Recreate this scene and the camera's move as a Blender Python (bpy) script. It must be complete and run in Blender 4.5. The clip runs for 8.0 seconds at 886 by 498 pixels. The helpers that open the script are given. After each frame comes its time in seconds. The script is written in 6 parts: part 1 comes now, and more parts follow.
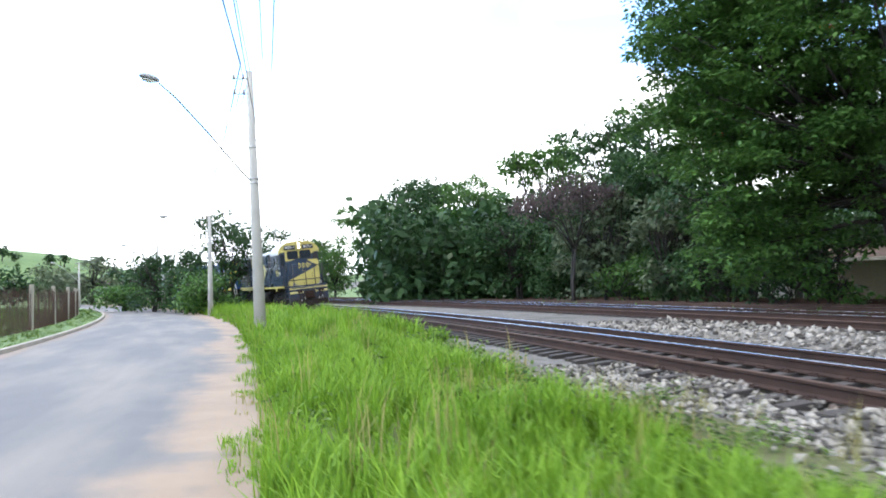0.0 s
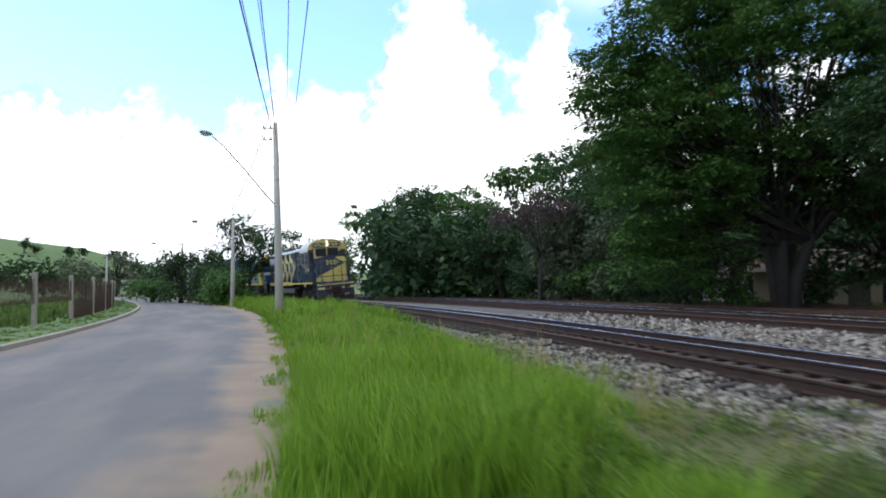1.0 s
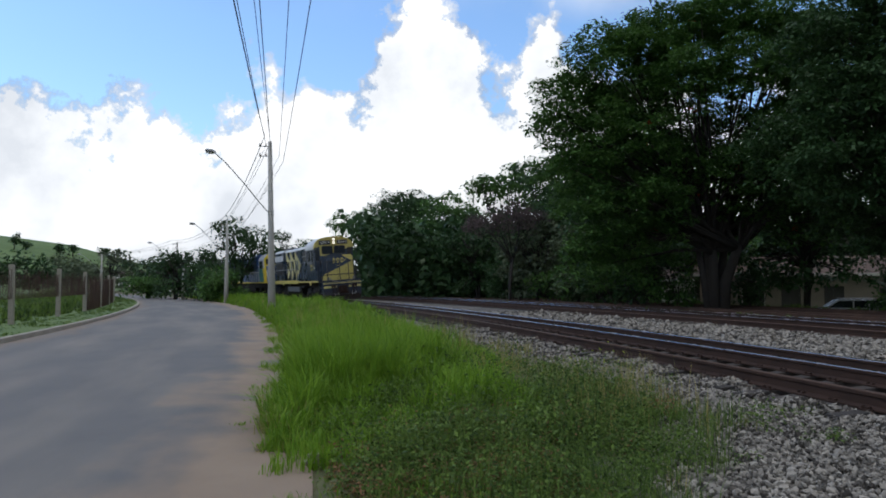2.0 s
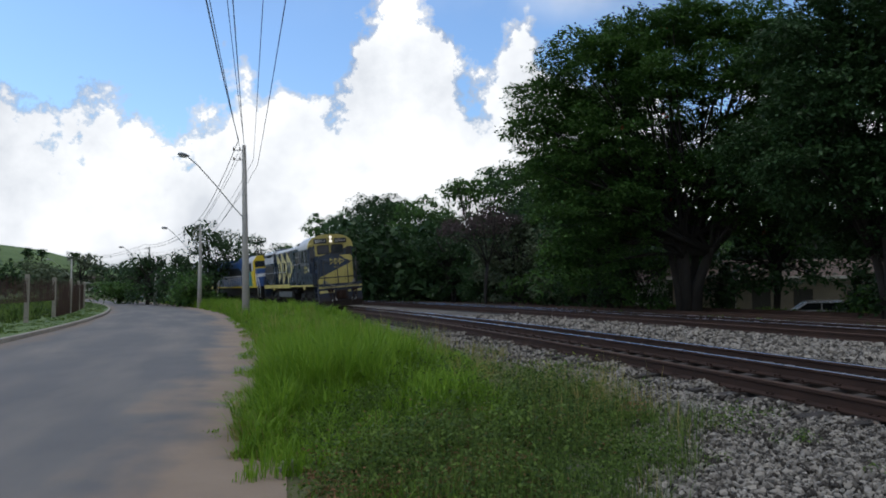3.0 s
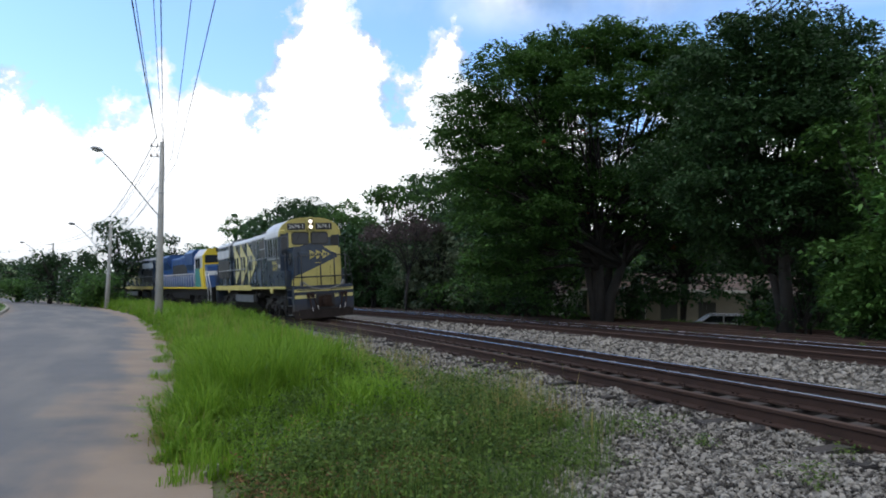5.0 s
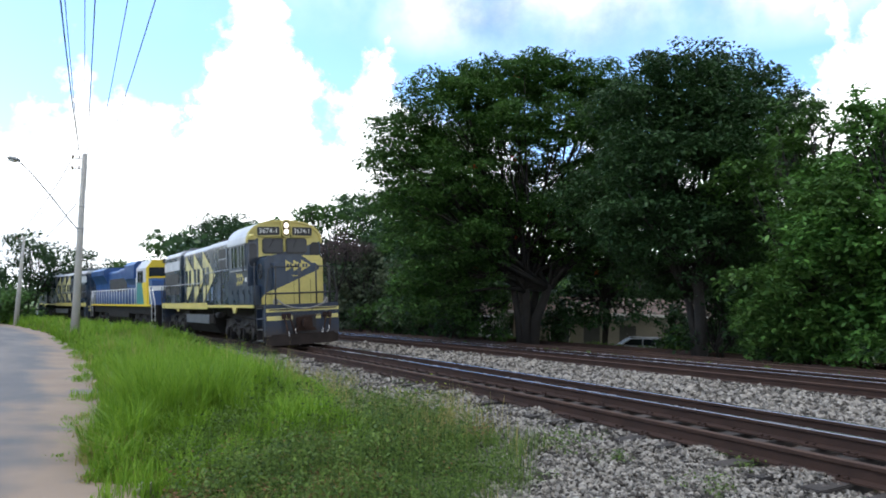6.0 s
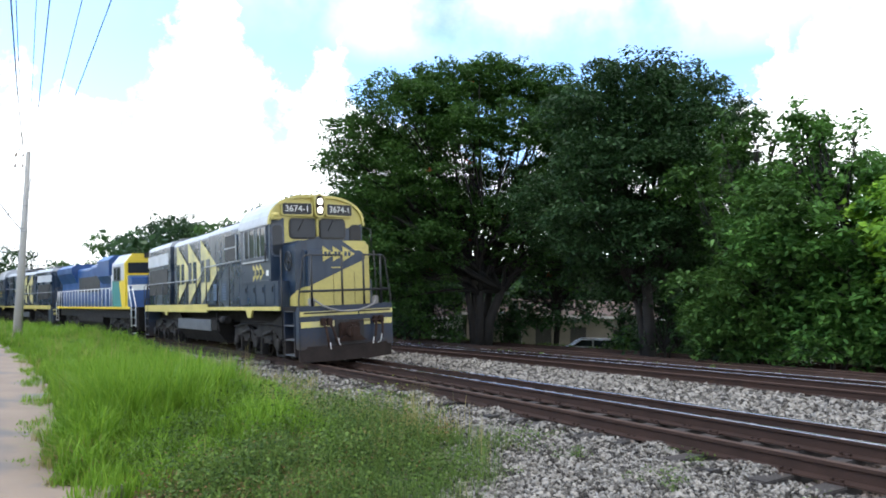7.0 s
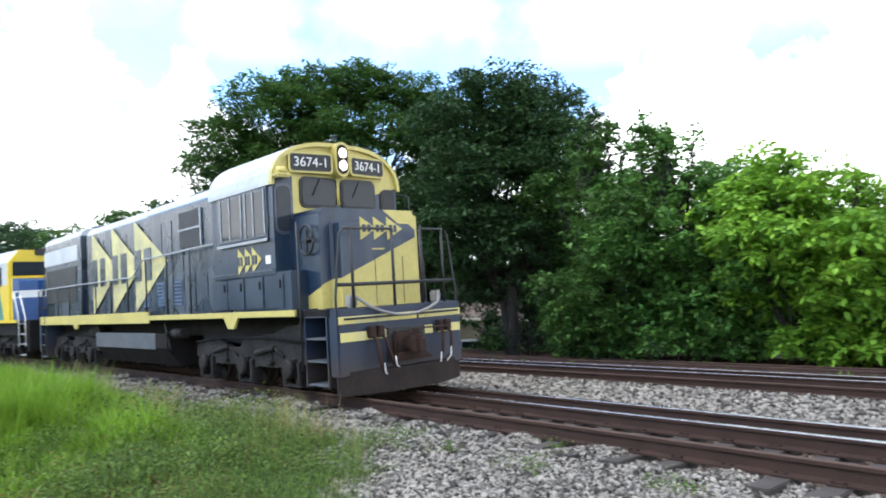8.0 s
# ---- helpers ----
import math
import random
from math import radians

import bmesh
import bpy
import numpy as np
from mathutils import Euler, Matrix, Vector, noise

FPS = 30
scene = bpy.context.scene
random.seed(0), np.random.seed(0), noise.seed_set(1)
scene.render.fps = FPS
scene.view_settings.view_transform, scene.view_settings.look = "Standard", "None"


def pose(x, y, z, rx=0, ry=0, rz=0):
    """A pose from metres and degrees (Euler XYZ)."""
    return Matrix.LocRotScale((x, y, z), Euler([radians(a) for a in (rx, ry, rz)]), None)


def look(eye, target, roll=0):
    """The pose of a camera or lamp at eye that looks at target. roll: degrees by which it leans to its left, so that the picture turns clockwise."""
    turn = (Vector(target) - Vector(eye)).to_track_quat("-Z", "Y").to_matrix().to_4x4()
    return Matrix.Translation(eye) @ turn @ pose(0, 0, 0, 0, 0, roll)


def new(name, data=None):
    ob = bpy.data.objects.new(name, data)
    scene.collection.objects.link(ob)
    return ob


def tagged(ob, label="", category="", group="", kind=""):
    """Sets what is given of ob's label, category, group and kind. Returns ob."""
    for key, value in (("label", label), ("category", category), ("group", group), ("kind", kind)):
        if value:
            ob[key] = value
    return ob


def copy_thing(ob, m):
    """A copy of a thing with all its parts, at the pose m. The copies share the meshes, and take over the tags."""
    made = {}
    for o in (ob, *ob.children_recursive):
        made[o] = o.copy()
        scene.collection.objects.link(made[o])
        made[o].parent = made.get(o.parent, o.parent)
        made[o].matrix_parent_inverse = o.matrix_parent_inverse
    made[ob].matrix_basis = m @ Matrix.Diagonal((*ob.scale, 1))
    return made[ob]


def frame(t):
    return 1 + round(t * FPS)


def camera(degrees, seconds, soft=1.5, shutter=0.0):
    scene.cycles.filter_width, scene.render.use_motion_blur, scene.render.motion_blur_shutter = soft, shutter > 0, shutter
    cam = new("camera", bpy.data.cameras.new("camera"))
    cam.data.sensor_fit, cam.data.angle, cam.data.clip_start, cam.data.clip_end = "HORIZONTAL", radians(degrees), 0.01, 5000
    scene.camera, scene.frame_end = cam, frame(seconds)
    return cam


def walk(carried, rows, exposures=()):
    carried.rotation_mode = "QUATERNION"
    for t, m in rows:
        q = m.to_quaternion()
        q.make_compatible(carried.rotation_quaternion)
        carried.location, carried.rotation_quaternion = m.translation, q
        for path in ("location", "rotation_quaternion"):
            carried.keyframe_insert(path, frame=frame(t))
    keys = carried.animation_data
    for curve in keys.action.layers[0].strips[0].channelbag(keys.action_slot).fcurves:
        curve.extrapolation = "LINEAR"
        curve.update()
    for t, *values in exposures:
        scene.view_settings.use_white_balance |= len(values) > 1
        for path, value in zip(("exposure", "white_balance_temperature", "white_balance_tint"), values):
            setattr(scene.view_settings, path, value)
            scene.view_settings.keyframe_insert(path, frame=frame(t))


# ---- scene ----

# ---- camera ----
cam = camera(63.8, 8.0, soft=1.8, shutter=0.3)
PATH = [
    (0.0, pose(-1.90, 13.0, 1.70, 92.9, 1.8, -2.9)),
    (0.5, pose(-1.10, 9.9, 1.67, 93.6, 1.0, -2.3)),
    (1.0, pose(-0.70, 4.8, 1.65, 92.9, 0.6, -2.2)),
    (1.5, pose(-0.04, 0.11, 1.58, 92.88, 0.18, -2.44)),
    (3.0, pose(0.00, 0.00, 1.60, 93.28, 0.15, -5.04)),
    (3.5, pose(0.00, 0.00, 1.60, 93.31, 0.41, -5.80)),
    (4.0, pose(0.01, -0.01, 1.60, 93.20, 0.31, -6.63)),
    (5.5, pose(-0.21, -0.35, 1.63, 94.70, -1.79, -14.66)),
    (6.0, pose(-0.26, -0.51, 1.63, 95.65, -1.84, -17.31)),
    (6.5, pose(-0.33, -0.63, 1.62, 95.55, -1.59, -19.11)),
    (7.0, pose(-0.48, -0.66, 1.63, 95.91, -1.70, -21.19)),
    (7.5, pose(-0.61, -0.74, 1.62, 96.03, -0.31, -24.93)),
    (8.0, pose(-0.60, -0.85, 1.59, 96.46, 0.00, -31.55)),
]
EXPOSURES = [(0.0, 0.86), (0.5, 0.24), (1.0, -0.22), (1.5, -0.84), (3.5, -1.12), (4.0, -1.09), (5.5, -0.32), (6.5, 0.10), (7.5, 0.46), (8.0, 0.60)]
walk(cam, PATH, EXPOSURES)

# ---- sky and sun ----
SUN_AZ, SUN_EL = 80.0, 56.0     # degrees, to the left of +y, above the horizon


def build_world():
    w = bpy.data.worlds.new("world")
    scene.world = w
    w.use_nodes = True
    nt = w.node_tree
    nt.nodes.clear()
    N, L = nt.nodes.new, nt.links.new

    def math_node(op, a, b=None, c=None, clamp=False):
        n = N("ShaderNodeMath")
        n.operation, n.use_clamp = op, clamp
        for i, v in enumerate((a, b, c)):
            if v is None:
                continue
            if isinstance(v, (int, float)):
                n.inputs[i].default_value = v
            else:
                L(v, n.inputs[i])
        return n.outputs[0]

    out, bg = N("ShaderNodeOutputWorld"), N("ShaderNodeBackground")
    sky = N("ShaderNodeTexSky")
    sky.sky_type, sky.sun_disc = "NISHITA", False
    sky.sun_elevation, sky.sun_rotation = radians(SUN_EL), radians(-SUN_AZ)
    sky.air_density, sky.dust_density, sky.ozone_density = 1.2, 0.6, 2.0
    tc, sep = N("ShaderNodeTexCoord"), N("ShaderNodeSeparateXYZ")
    L(tc.outputs["Generated"], sep.inputs[0])
    el = math_node("MULTIPLY", math_node("ARCSINE", sep.outputs[2]), 57.2958)
    az = math_node("MULTIPLY", math_node("ARCTAN2", math_node("MULTIPLY", sep.outputs[0], -1.0), sep.outputs[1]), 57.2958)

    def bump(centre, width, height):
        d = math_node("DIVIDE", math_node("SUBTRACT", az, centre), width)
        return math_node("MULTIPLY", math_node("POWER", 2.718, math_node("MULTIPLY", math_node("MULTIPLY", d, d), -1.0)), height)

    # cumulus bank: its top varies with the direction, billows break it up
    top = math_node("ADD", bump(11.0, 5.0, 5.0), 11.5)
    for c, wd, h in ((-1.5, 4.2, 15.0), (-11.5, 3.0, 8.0), (-22.0, 6.0, 4.0), (-58.0, 17.0, 11.0), (120.0, 60.0, 8.0), (-150.0, 50.0, 10.0)):
        top = math_node("ADD", top, bump(c, wd, h))
    n1, n2, n3 = N("ShaderNodeTexNoise"), N("ShaderNodeTexNoise"), N("ShaderNodeTexNoise")
    for n, sc, det, rough in ((n1, 9.0, 9.0, 0.62), (n2, 2.6, 6.0, 0.55), (n3, 5.0, 7.0, 0.6)):
        n.inputs["Scale"].default_value, n.inputs["Detail"].default_value, n.inputs["Roughness"].default_value = sc, det, rough
        L(tc.outputs["Generated"], n.inputs["Vector"])
    wob = math_node("MULTIPLY", math_node("SUBTRACT", n1.outputs["Fac"], 0.5), 30.0)
    low = math_node("MULTIPLY_ADD", math_node("ADD", math_node("SUBTRACT", top, el), wob), 0.42, 0.5, clamp=True)
    # a broken sheet of higher cloud
    closing = math_node("MULTIPLY_ADD", math_node("ADD", az, 18.0), -0.06, 0.0, clamp=True)
    high = math_node("MULTIPLY_ADD", math_node("SUBTRACT", math_node("MULTIPLY_ADD", closing, 0.10, n2.outputs["Fac"]), 0.43), 7.0, 0.0, clamp=True)
    rise = math_node("MULTIPLY_ADD", math_node("SUBTRACT", el, 20.0), 0.2, 0.0, clamp=True)
    side = math_node("MULTIPLY_ADD", math_node("ADD", az, 6.0), -0.12, 0.0, clamp=True)
    high = math_node("MULTIPLY", math_node("MULTIPLY", high, rise), math_node("ADD", math_node("MULTIPLY", side, 0.75), 0.25))
    # nearly closed cloud overhead
    over = math_node("MULTIPLY", math_node("MULTIPLY_ADD", math_node("SUBTRACT", el, 30.0), 0.08, 0.0, clamp=True), math_node("MULTIPLY_ADD", math_node("SUBTRACT", n2.outputs["Fac"], 0.36), 6.0, 0.0, clamp=True))
    mask = math_node("MAXIMUM", math_node("MAXIMUM", low, high), over)
    ramp = N("ShaderNodeValToRGB")
    ramp.color_ramp.elements[0].position, ramp.color_ramp.elements[0].color = 0.34, (1.56, 1.65, 1.79, 1)
    ramp.color_ramp.elements[1].position, ramp.color_ramp.elements[1].color = 0.56, (2.29, 2.35, 2.43, 1)
    L(n3.outputs["Fac"], ramp.inputs[0])
    blue, mix = N("ShaderNodeVectorMath"), N("ShaderNodeMix")
    L(sky.outputs[0], blue.inputs[0])
    blue.operation = "MULTIPLY"
    blue.inputs[1].default_value = (0.29, 0.345, 0.405)
    mix.data_type = "RGBA"
    L(mask, mix.inputs["Factor"])
    L(blue.outputs[0], mix.inputs["A"])
    lit = N("ShaderNodeVectorMath")
    lit.operation = "SCALE"
    L(ramp.outputs[0], lit.inputs[0])
    under = math_node("MULTIPLY_ADD", n3.outputs["Fac"], 2.0, -0.43, clamp=True)      # grey undersides of the higher cloud
    L(math_node("MAXIMUM", low, under), lit.inputs["Scale"])
    L(lit.outputs[0], mix.inputs["B"])
    L(mix.outputs["Result"], bg.inputs["Color"])
    bg.inputs["Strength"].default_value = 1.0
    L(bg.outputs[0], out.inputs[0])


build_world()
sun = new("sun", bpy.data.lights.new("sun", "SUN"))
sun.data.energy, sun.data.angle, sun.data.color = 1.7, radians(11), (1.0, 0.95, 0.86)
a_, e_ = radians(SUN_AZ), radians(SUN_EL)
sun.matrix_world = look((0, 0, 60), Vector((0, 0, 60)) - Vector((-math.sin(a_) * math.cos(e_), math.cos(a_) * math.cos(e_), math.sin(e_))))


# ---- materials ----
def material(name, colour, colour2=None, rough=0.7, metal=0.0, scale=3.0, fine=40.0, bump=0.2, bump_scale=None, spread=0.5,
             island=0.0, random_object=0.0, emit=0.0, specular=0.5, depth=0.01, transmit=0.0, rough_var=0.1):
    """Two scales of variation in colour and roughness, and a fine relief, in object space (metres)."""
    m = bpy.data.materials.new(name)
    m.use_nodes = True
    nt = m.node_tree
    N, L = nt.nodes.new, nt.links.new
    bsdf = nt.nodes["Principled BSDF"]
    colour2 = colour2 or tuple(c * 0.65 for c in colour)
    tc = N("ShaderNodeTexCoord")
    big, small = N("ShaderNodeTexNoise"), N("ShaderNodeTexNoise")
    for n, sc in ((big, scale), (small, fine)):
        n.inputs["Scale"].default_value, n.inputs["Detail"].default_value = sc, 5.0
        L(tc.outputs["Object"], n.inputs["Vector"])
    add = N("ShaderNodeMath")
    add.operation = "MULTIPLY_ADD"
    add.inputs[1].default_value = 0.45
    L(small.outputs["Fac"], add.inputs[0])
    half = N("ShaderNodeMath")
    half.operation = "MULTIPLY"
    half.inputs[1].default_value = 0.55
    L(big.outputs["Fac"], half.inputs[0])
    L(half.outputs[0], add.inputs[2])
    rng = N("ShaderNodeMapRange")
    rng.inputs["From Min"].default_value, rng.inputs["From Max"].default_value = 0.5 - 0.28 / max(spread, 0.05) * 0.5, 0.5 + 0.28 / max(spread, 0.05) * 0.5
    fac = add.outputs[0]
    for amount, kind in ((island, "geo"), (random_object, "obj")):
        if amount:
            src = N("ShaderNodeNewGeometry").outputs["Random Per Island"] if kind == "geo" else N("ShaderNodeObjectInfo").outputs["Random"]
            k = N("ShaderNodeMath")
            k.operation = "MULTIPLY_ADD"
            k.inputs[1].default_value = amount
            k.inputs[2].default_value = -amount / 2
            L(src, k.inputs[0])
            s = N("ShaderNodeMath")
            L(fac, s.inputs[0])
            L(k.outputs[0], s.inputs[1])
            fac = s.outputs[0]
    L(fac, rng.inputs["Value"])
    mix = N("ShaderNodeMix")
    mix.data_type = "RGBA"
    L(rng.outputs[0], mix.inputs["Factor"])
    mix.inputs["A"].default_value, mix.inputs["B"].default_value = (*colour2, 1), (*colour, 1)
    L(mix.outputs["Result"], bsdf.inputs["Base Color"])
    rr = N("ShaderNodeMapRange")
    rr.inputs["To Min"].default_value, rr.inputs["To Max"].default_value = min(1, rough + rough_var), max(0.02, rough - rough_var)
    L(big.outputs["Fac"], rr.inputs["Value"])
    L(rr.outputs[0], bsdf.inputs["Roughness"])
    bsdf.inputs["Metallic"].default_value = metal
    bsdf.inputs["Specular IOR Level"].default_value = 0.15 if transmit else specular
    if bump:
        b = N("ShaderNodeBump")
        b.inputs["Strength"].default_value, b.inputs["Distance"].default_value = bump, depth
        if bump_scale:
            bn = N("ShaderNodeTexNoise")
            bn.inputs["Scale"].default_value, bn.inputs["Detail"].default_value = bump_scale, 4.0
            L(tc.outputs["Object"], bn.inputs["Vector"])
            L(bn.outputs["Fac"], b.inputs["Height"])
        else:
            L(small.outputs["Fac"], b.inputs["Height"])
        L(b.outputs[0], bsdf.inputs["Normal"])
    if transmit:
        bsdf.inputs["Subsurface Weight"].default_value = 0.0
        tr, ms = N("ShaderNodeBsdfTranslucent"), N("ShaderNodeMixShader")
        ms.inputs[0].default_value = transmit
        L(mix.outputs["Result"], tr.inputs["Color"])
        L(bsdf.outputs[0], ms.inputs[1])
        L(tr.outputs[0], ms.inputs[2])
        L(ms.outputs[0], nt.nodes["Material Output"].inputs["Surface"])
    if emit:
        bsdf.inputs["Emission Color"].default_value = (*colour, 1)
        bsdf.inputs["Emission Strength"].default_value = emit
    return m


M = {}
M["soil"] = material("soil", (0.11, 0.12, 0.04), (0.06, 0.055, 0.025), 0.95, scale=0.25, fine=8, bump=0.8, depth=0.05)
M["meadow"] = material("meadow", (0.12, 0.19, 0.045), (0.055, 0.10, 0.025), 0.95, scale=0.12, fine=5, bump=0.9, depth=0.08)
M["gravel"] = material("gravel", (0.17, 0.157, 0.138), (0.055, 0.05, 0.044), 0.9, scale=0.8, fine=22, bump=1.0, depth=0.04, spread=0.9)
M["stone"] = material("stone", (0.31, 0.285, 0.245), (0.040, 0.034, 0.028), 0.9, scale=3, fine=60, bump=0.3, island=0.9)
M["stone_rust"] = material("stone_rust", (0.20, 0.155, 0.125), (0.055, 0.04, 0.034), 0.9, scale=3, fine=60, bump=0.3, island=0.5)
M["tie"] = material("tie", (0.060, 0.050, 0.044), (0.022, 0.019, 0.017), 0.9, scale=4, fine=50, bump=0.8, random_object=0.3)
M["rust"] = material("rust", (0.050, 0.025, 0.017), (0.017, 0.011, 0.009), 0.8, specular=0.25, scale=2.5, fine=60, bump=0.4)
M["rust_light"] = material("rust_light", (0.085, 0.050, 0.036), (0.040, 0.025, 0.019), 0.8, specular=0.25, scale=2, fine=50, bump=0.4)
M["railhead"] = material("railhead", (0.55, 0.55, 0.60), (0.36, 0.35, 0.37), 0.26, metal=1.0, scale=3, fine=50, bump=0.05)
M["concrete"] = material("concrete", (0.46, 0.45, 0.42), (0.30, 0.29, 0.27), 0.85, scale=1.5, fine=40, bump=0.4)
M["concrete_old"] = material("concrete_old", (0.36, 0.33, 0.28), (0.20, 0.18, 0.15), 0.9, scale=1.5, fine=30, bump=0.5)
M["grass"] = material("grass", (0.215, 0.36, 0.036), (0.10, 0.205, 0.018), 0.55, scale=0.4, fine=3, bump=0, island=0.5, transmit=0.35)
M["grass_dry"] = material("grass_dry", (0.36, 0.31, 0.12), (0.22, 0.22, 0.07), 0.6, scale=0.6, fine=4, bump=0, island=0.6, transmit=0.3)
M["weed"] = material("weed", (0.145, 0.225, 0.045), (0.032, 0.066, 0.016), 0.55, scale=1.0, fine=5, bump=0, island=0.6, transmit=0.3)
M["weed_brown"] = material("weed_brown", (0.28, 0.15, 0.08), (0.13, 0.095, 0.042), 0.7, scale=1.0, fine=5, bump=0, island=0.6, transmit=0.25)
M["weed_yellow"] = material("weed_yellow", (0.36, 0.42, 0.05), (0.25, 0.33, 0.04), 0.55, scale=1.0, fine=5, bump=0, island=0.5, transmit=0.3)
M["leaf_dark"] = material("leaf_dark", (0.052, 0.108, 0.036), (0.014, 0.034, 0.014), 0.45, scale=0.9, fine=3, bump=0, island=0.3, transmit=0.25)
M["leaf_mid"] = material("leaf_mid", (0.104, 0.212, 0.046), (0.019, 0.050, 0.016), 0.45, scale=0.9, fine=3, bump=0, island=0.3, transmit=0.3)
M["leaf_bright"] = material("leaf_bright", (0.33, 0.56, 0.06), (0.07, 0.19, 0.03), 0.42, scale=0.9, fine=3, bump=0, island=0.3, transmit=0.35)
M["leaf_green"] = material("leaf_green", (0.15, 0.315, 0.065), (0.032, 0.095, 0.026), 0.42, scale=0.9, fine=3, bump=0, island=0.3, transmit=0.35)
M["leaf_grey"] = material("leaf_grey", (0.12, 0.15, 0.09), (0.06, 0.085, 0.045), 0.6, scale=0.5, fine=3, bump=0, island=0.5, transmit=0.2)
M["leaf_dead"] = material("leaf_dead", (0.13, 0.10, 0.10), (0.07, 0.055, 0.055), 0.8, scale=0.5, fine=3, bump=0, island=0.5, transmit=0.2)
M["flower"] = material("flower", (0.62, 0.08, 0.03), (0.45, 0.05, 0.03), 0.5, scale=1, fine=5, bump=0, island=0.5, transmit=0.3)
M["bark"] = material("bark", (0.034, 0.029, 0.024), (0.015, 0.013, 0.011), 0.95, scale=2, fine=14, bump=0.8, depth=0.03)
M["cable"] = material("cable", (0.035, 0.035, 0.04), rough=0.6, bump=0)
M["steel"] = material("steel", (0.42, 0.43, 0.44), (0.30, 0.30, 0.31), 0.45, metal=0.7, scale=4, fine=40, bump=0.1)
M["lamp_grey"] = material("lamp_grey", (0.35, 0.36, 0.37), rough=0.5, metal=0.3, bump=0.1)
M["lens"] = material("lens", (0.75, 0.75, 0.72), rough=0.15, bump=0)
M["porcelain"] = material("porcelain", (0.30, 0.22, 0.17), rough=0.25, bump=0)


def road_material():
    """Worn asphalt that turns to sandy dirt at its edges; across runs from 0 (kerb) to 1 (verge)."""
    m = bpy.data.materials.new("road")
    m.use_nodes = True
    nt = m.node_tree
    N, L = nt.nodes.new, nt.links.new
    bsdf = nt.nodes["Principled BSDF"]
    tc, at_ = N("ShaderNodeTexCoord"), N("ShaderNodeAttribute")
    at_.attribute_name = "across"

    def noise_out(scale, detail=5.0, vec=None):
        n = N("ShaderNodeTexNoise")
        n.inputs["Scale"].default_value, n.inputs["Detail"].default_value = scale, detail
        L(vec or tc.outputs["Object"], n.inputs["Vector"])
        return n.outputs["Fac"]

    def mth(op, a, b, c=None, clamp=False):
        n = N("ShaderNodeMath")
        n.operation, n.use_clamp = op, clamp
        for i, v in enumerate((a, b, c)):
            if v is not None:
                if isinstance(v, (int, float)):
                    n.inputs[i].default_value = v
                else:
                    L(v, n.inputs[i])
        return n.outputs[0]

    def blend(f, a, b):
        n = N("ShaderNodeMix")
        n.data_type = "RGBA"
        L(f, n.inputs["Factor"])
        for k, v in (("A", a), ("B", b)):
            if isinstance(v, tuple):
                n.inputs[k].default_value = (*v, 1)
            else:
                L(v, n.inputs[k])
        return n.outputs["Result"]

    sep, lane = N("ShaderNodeSeparateXYZ"), N("ShaderNodeCombineXYZ")
    L(tc.outputs["Object"], sep.inputs[0])
    a = at_.outputs["Fac"]
    L(mth("MULTIPLY", a, 5.5), lane.inputs[0])
    L(mth("MULTIPLY", sep.outputs[1], 0.16), lane.inputs[1])
    along = noise_out(1.0, 6.0, lane.outputs[0])          # wear that follows the lanes
    mid, fine = noise_out(0.9, 9.0), noise_out(70.0)
    asphalt = blend(mth("MULTIPLY_ADD", mid, 1.4, -0.25, True), (0.108, 0.108, 0.112), (0.142, 0.139, 0.137))
    asphalt = blend(mth("MULTIPLY_ADD", along, 3.6, -1.55, True), asphalt, (0.205, 0.188, 0.168))
    dirt = blend(mth("MULTIPLY_ADD", mid, 1.6, -0.3, True), (0.205, 0.152, 0.11), (0.30, 0.228, 0.165))
    edge = mth("ADD", a, mth("MULTIPLY_ADD", along, 0.42, -0.21))
    edge = mth("ADD", edge, mth("MULTIPLY_ADD", mid, 0.20, -0.10))
    right = mth("MULTIPLY_ADD", mth("SUBTRACT", edge, 0.755), 9.0, 0.0, True)
    left = mth("MULTIPLY_ADD", mth("SUBTRACT", 0.09, edge), 12.0, 0.0, True)
    patch = mth("MULTIPLY_ADD", noise_out(0.55, 4.0), 9.0, -5.0, True)
    dirtiness = mth("MAXIMUM", mth("MULTIPLY", right, mth("SUBTRACT", 1.0, mth("MULTIPLY", patch, 0.85))), mth("MULTIPLY", left, 0.7))
    col = blend(dirtiness, asphalt, dirt)
    speck = mth("MULTIPLY_ADD", fine, 1.6, -0.45, True)
    col = blend(mth("MULTIPLY", speck, 0.16), col, (0.055, 0.053, 0.05))
    L(col, bsdf.inputs["Base Color"])
    bsdf.inputs["Roughness"].default_value = 0.9
    b = N("ShaderNodeBump")
    b.inputs["Strength"].default_value, b.inputs["Distance"].default_value = 0.5, 0.012
    L(fine, b.inputs["Height"])
    L(b.outputs[0], bsdf.inputs["Normal"])
    return m


M["road"] = road_material()


# ---- plan: everything follows the curve of the main track ----
def xc(y):
    """x of the main track's centre line at y."""
    if y < -25:
        return 8.4125
    if y > 120:
        return xc(120) - 0.609 * (y - 120)
    return 7.1 - 0.105 * y - 0.0021 * y * y


def slope(y):
    return 0.0 if y < -25 else (-0.609 if y > 120 else -0.105 - 0.0042 * y)


def smooth(a, b, v):
    t = min(1.0, max(0.0, (v - a) / (b - a)))
    return t * t * (3 - 2 * t)


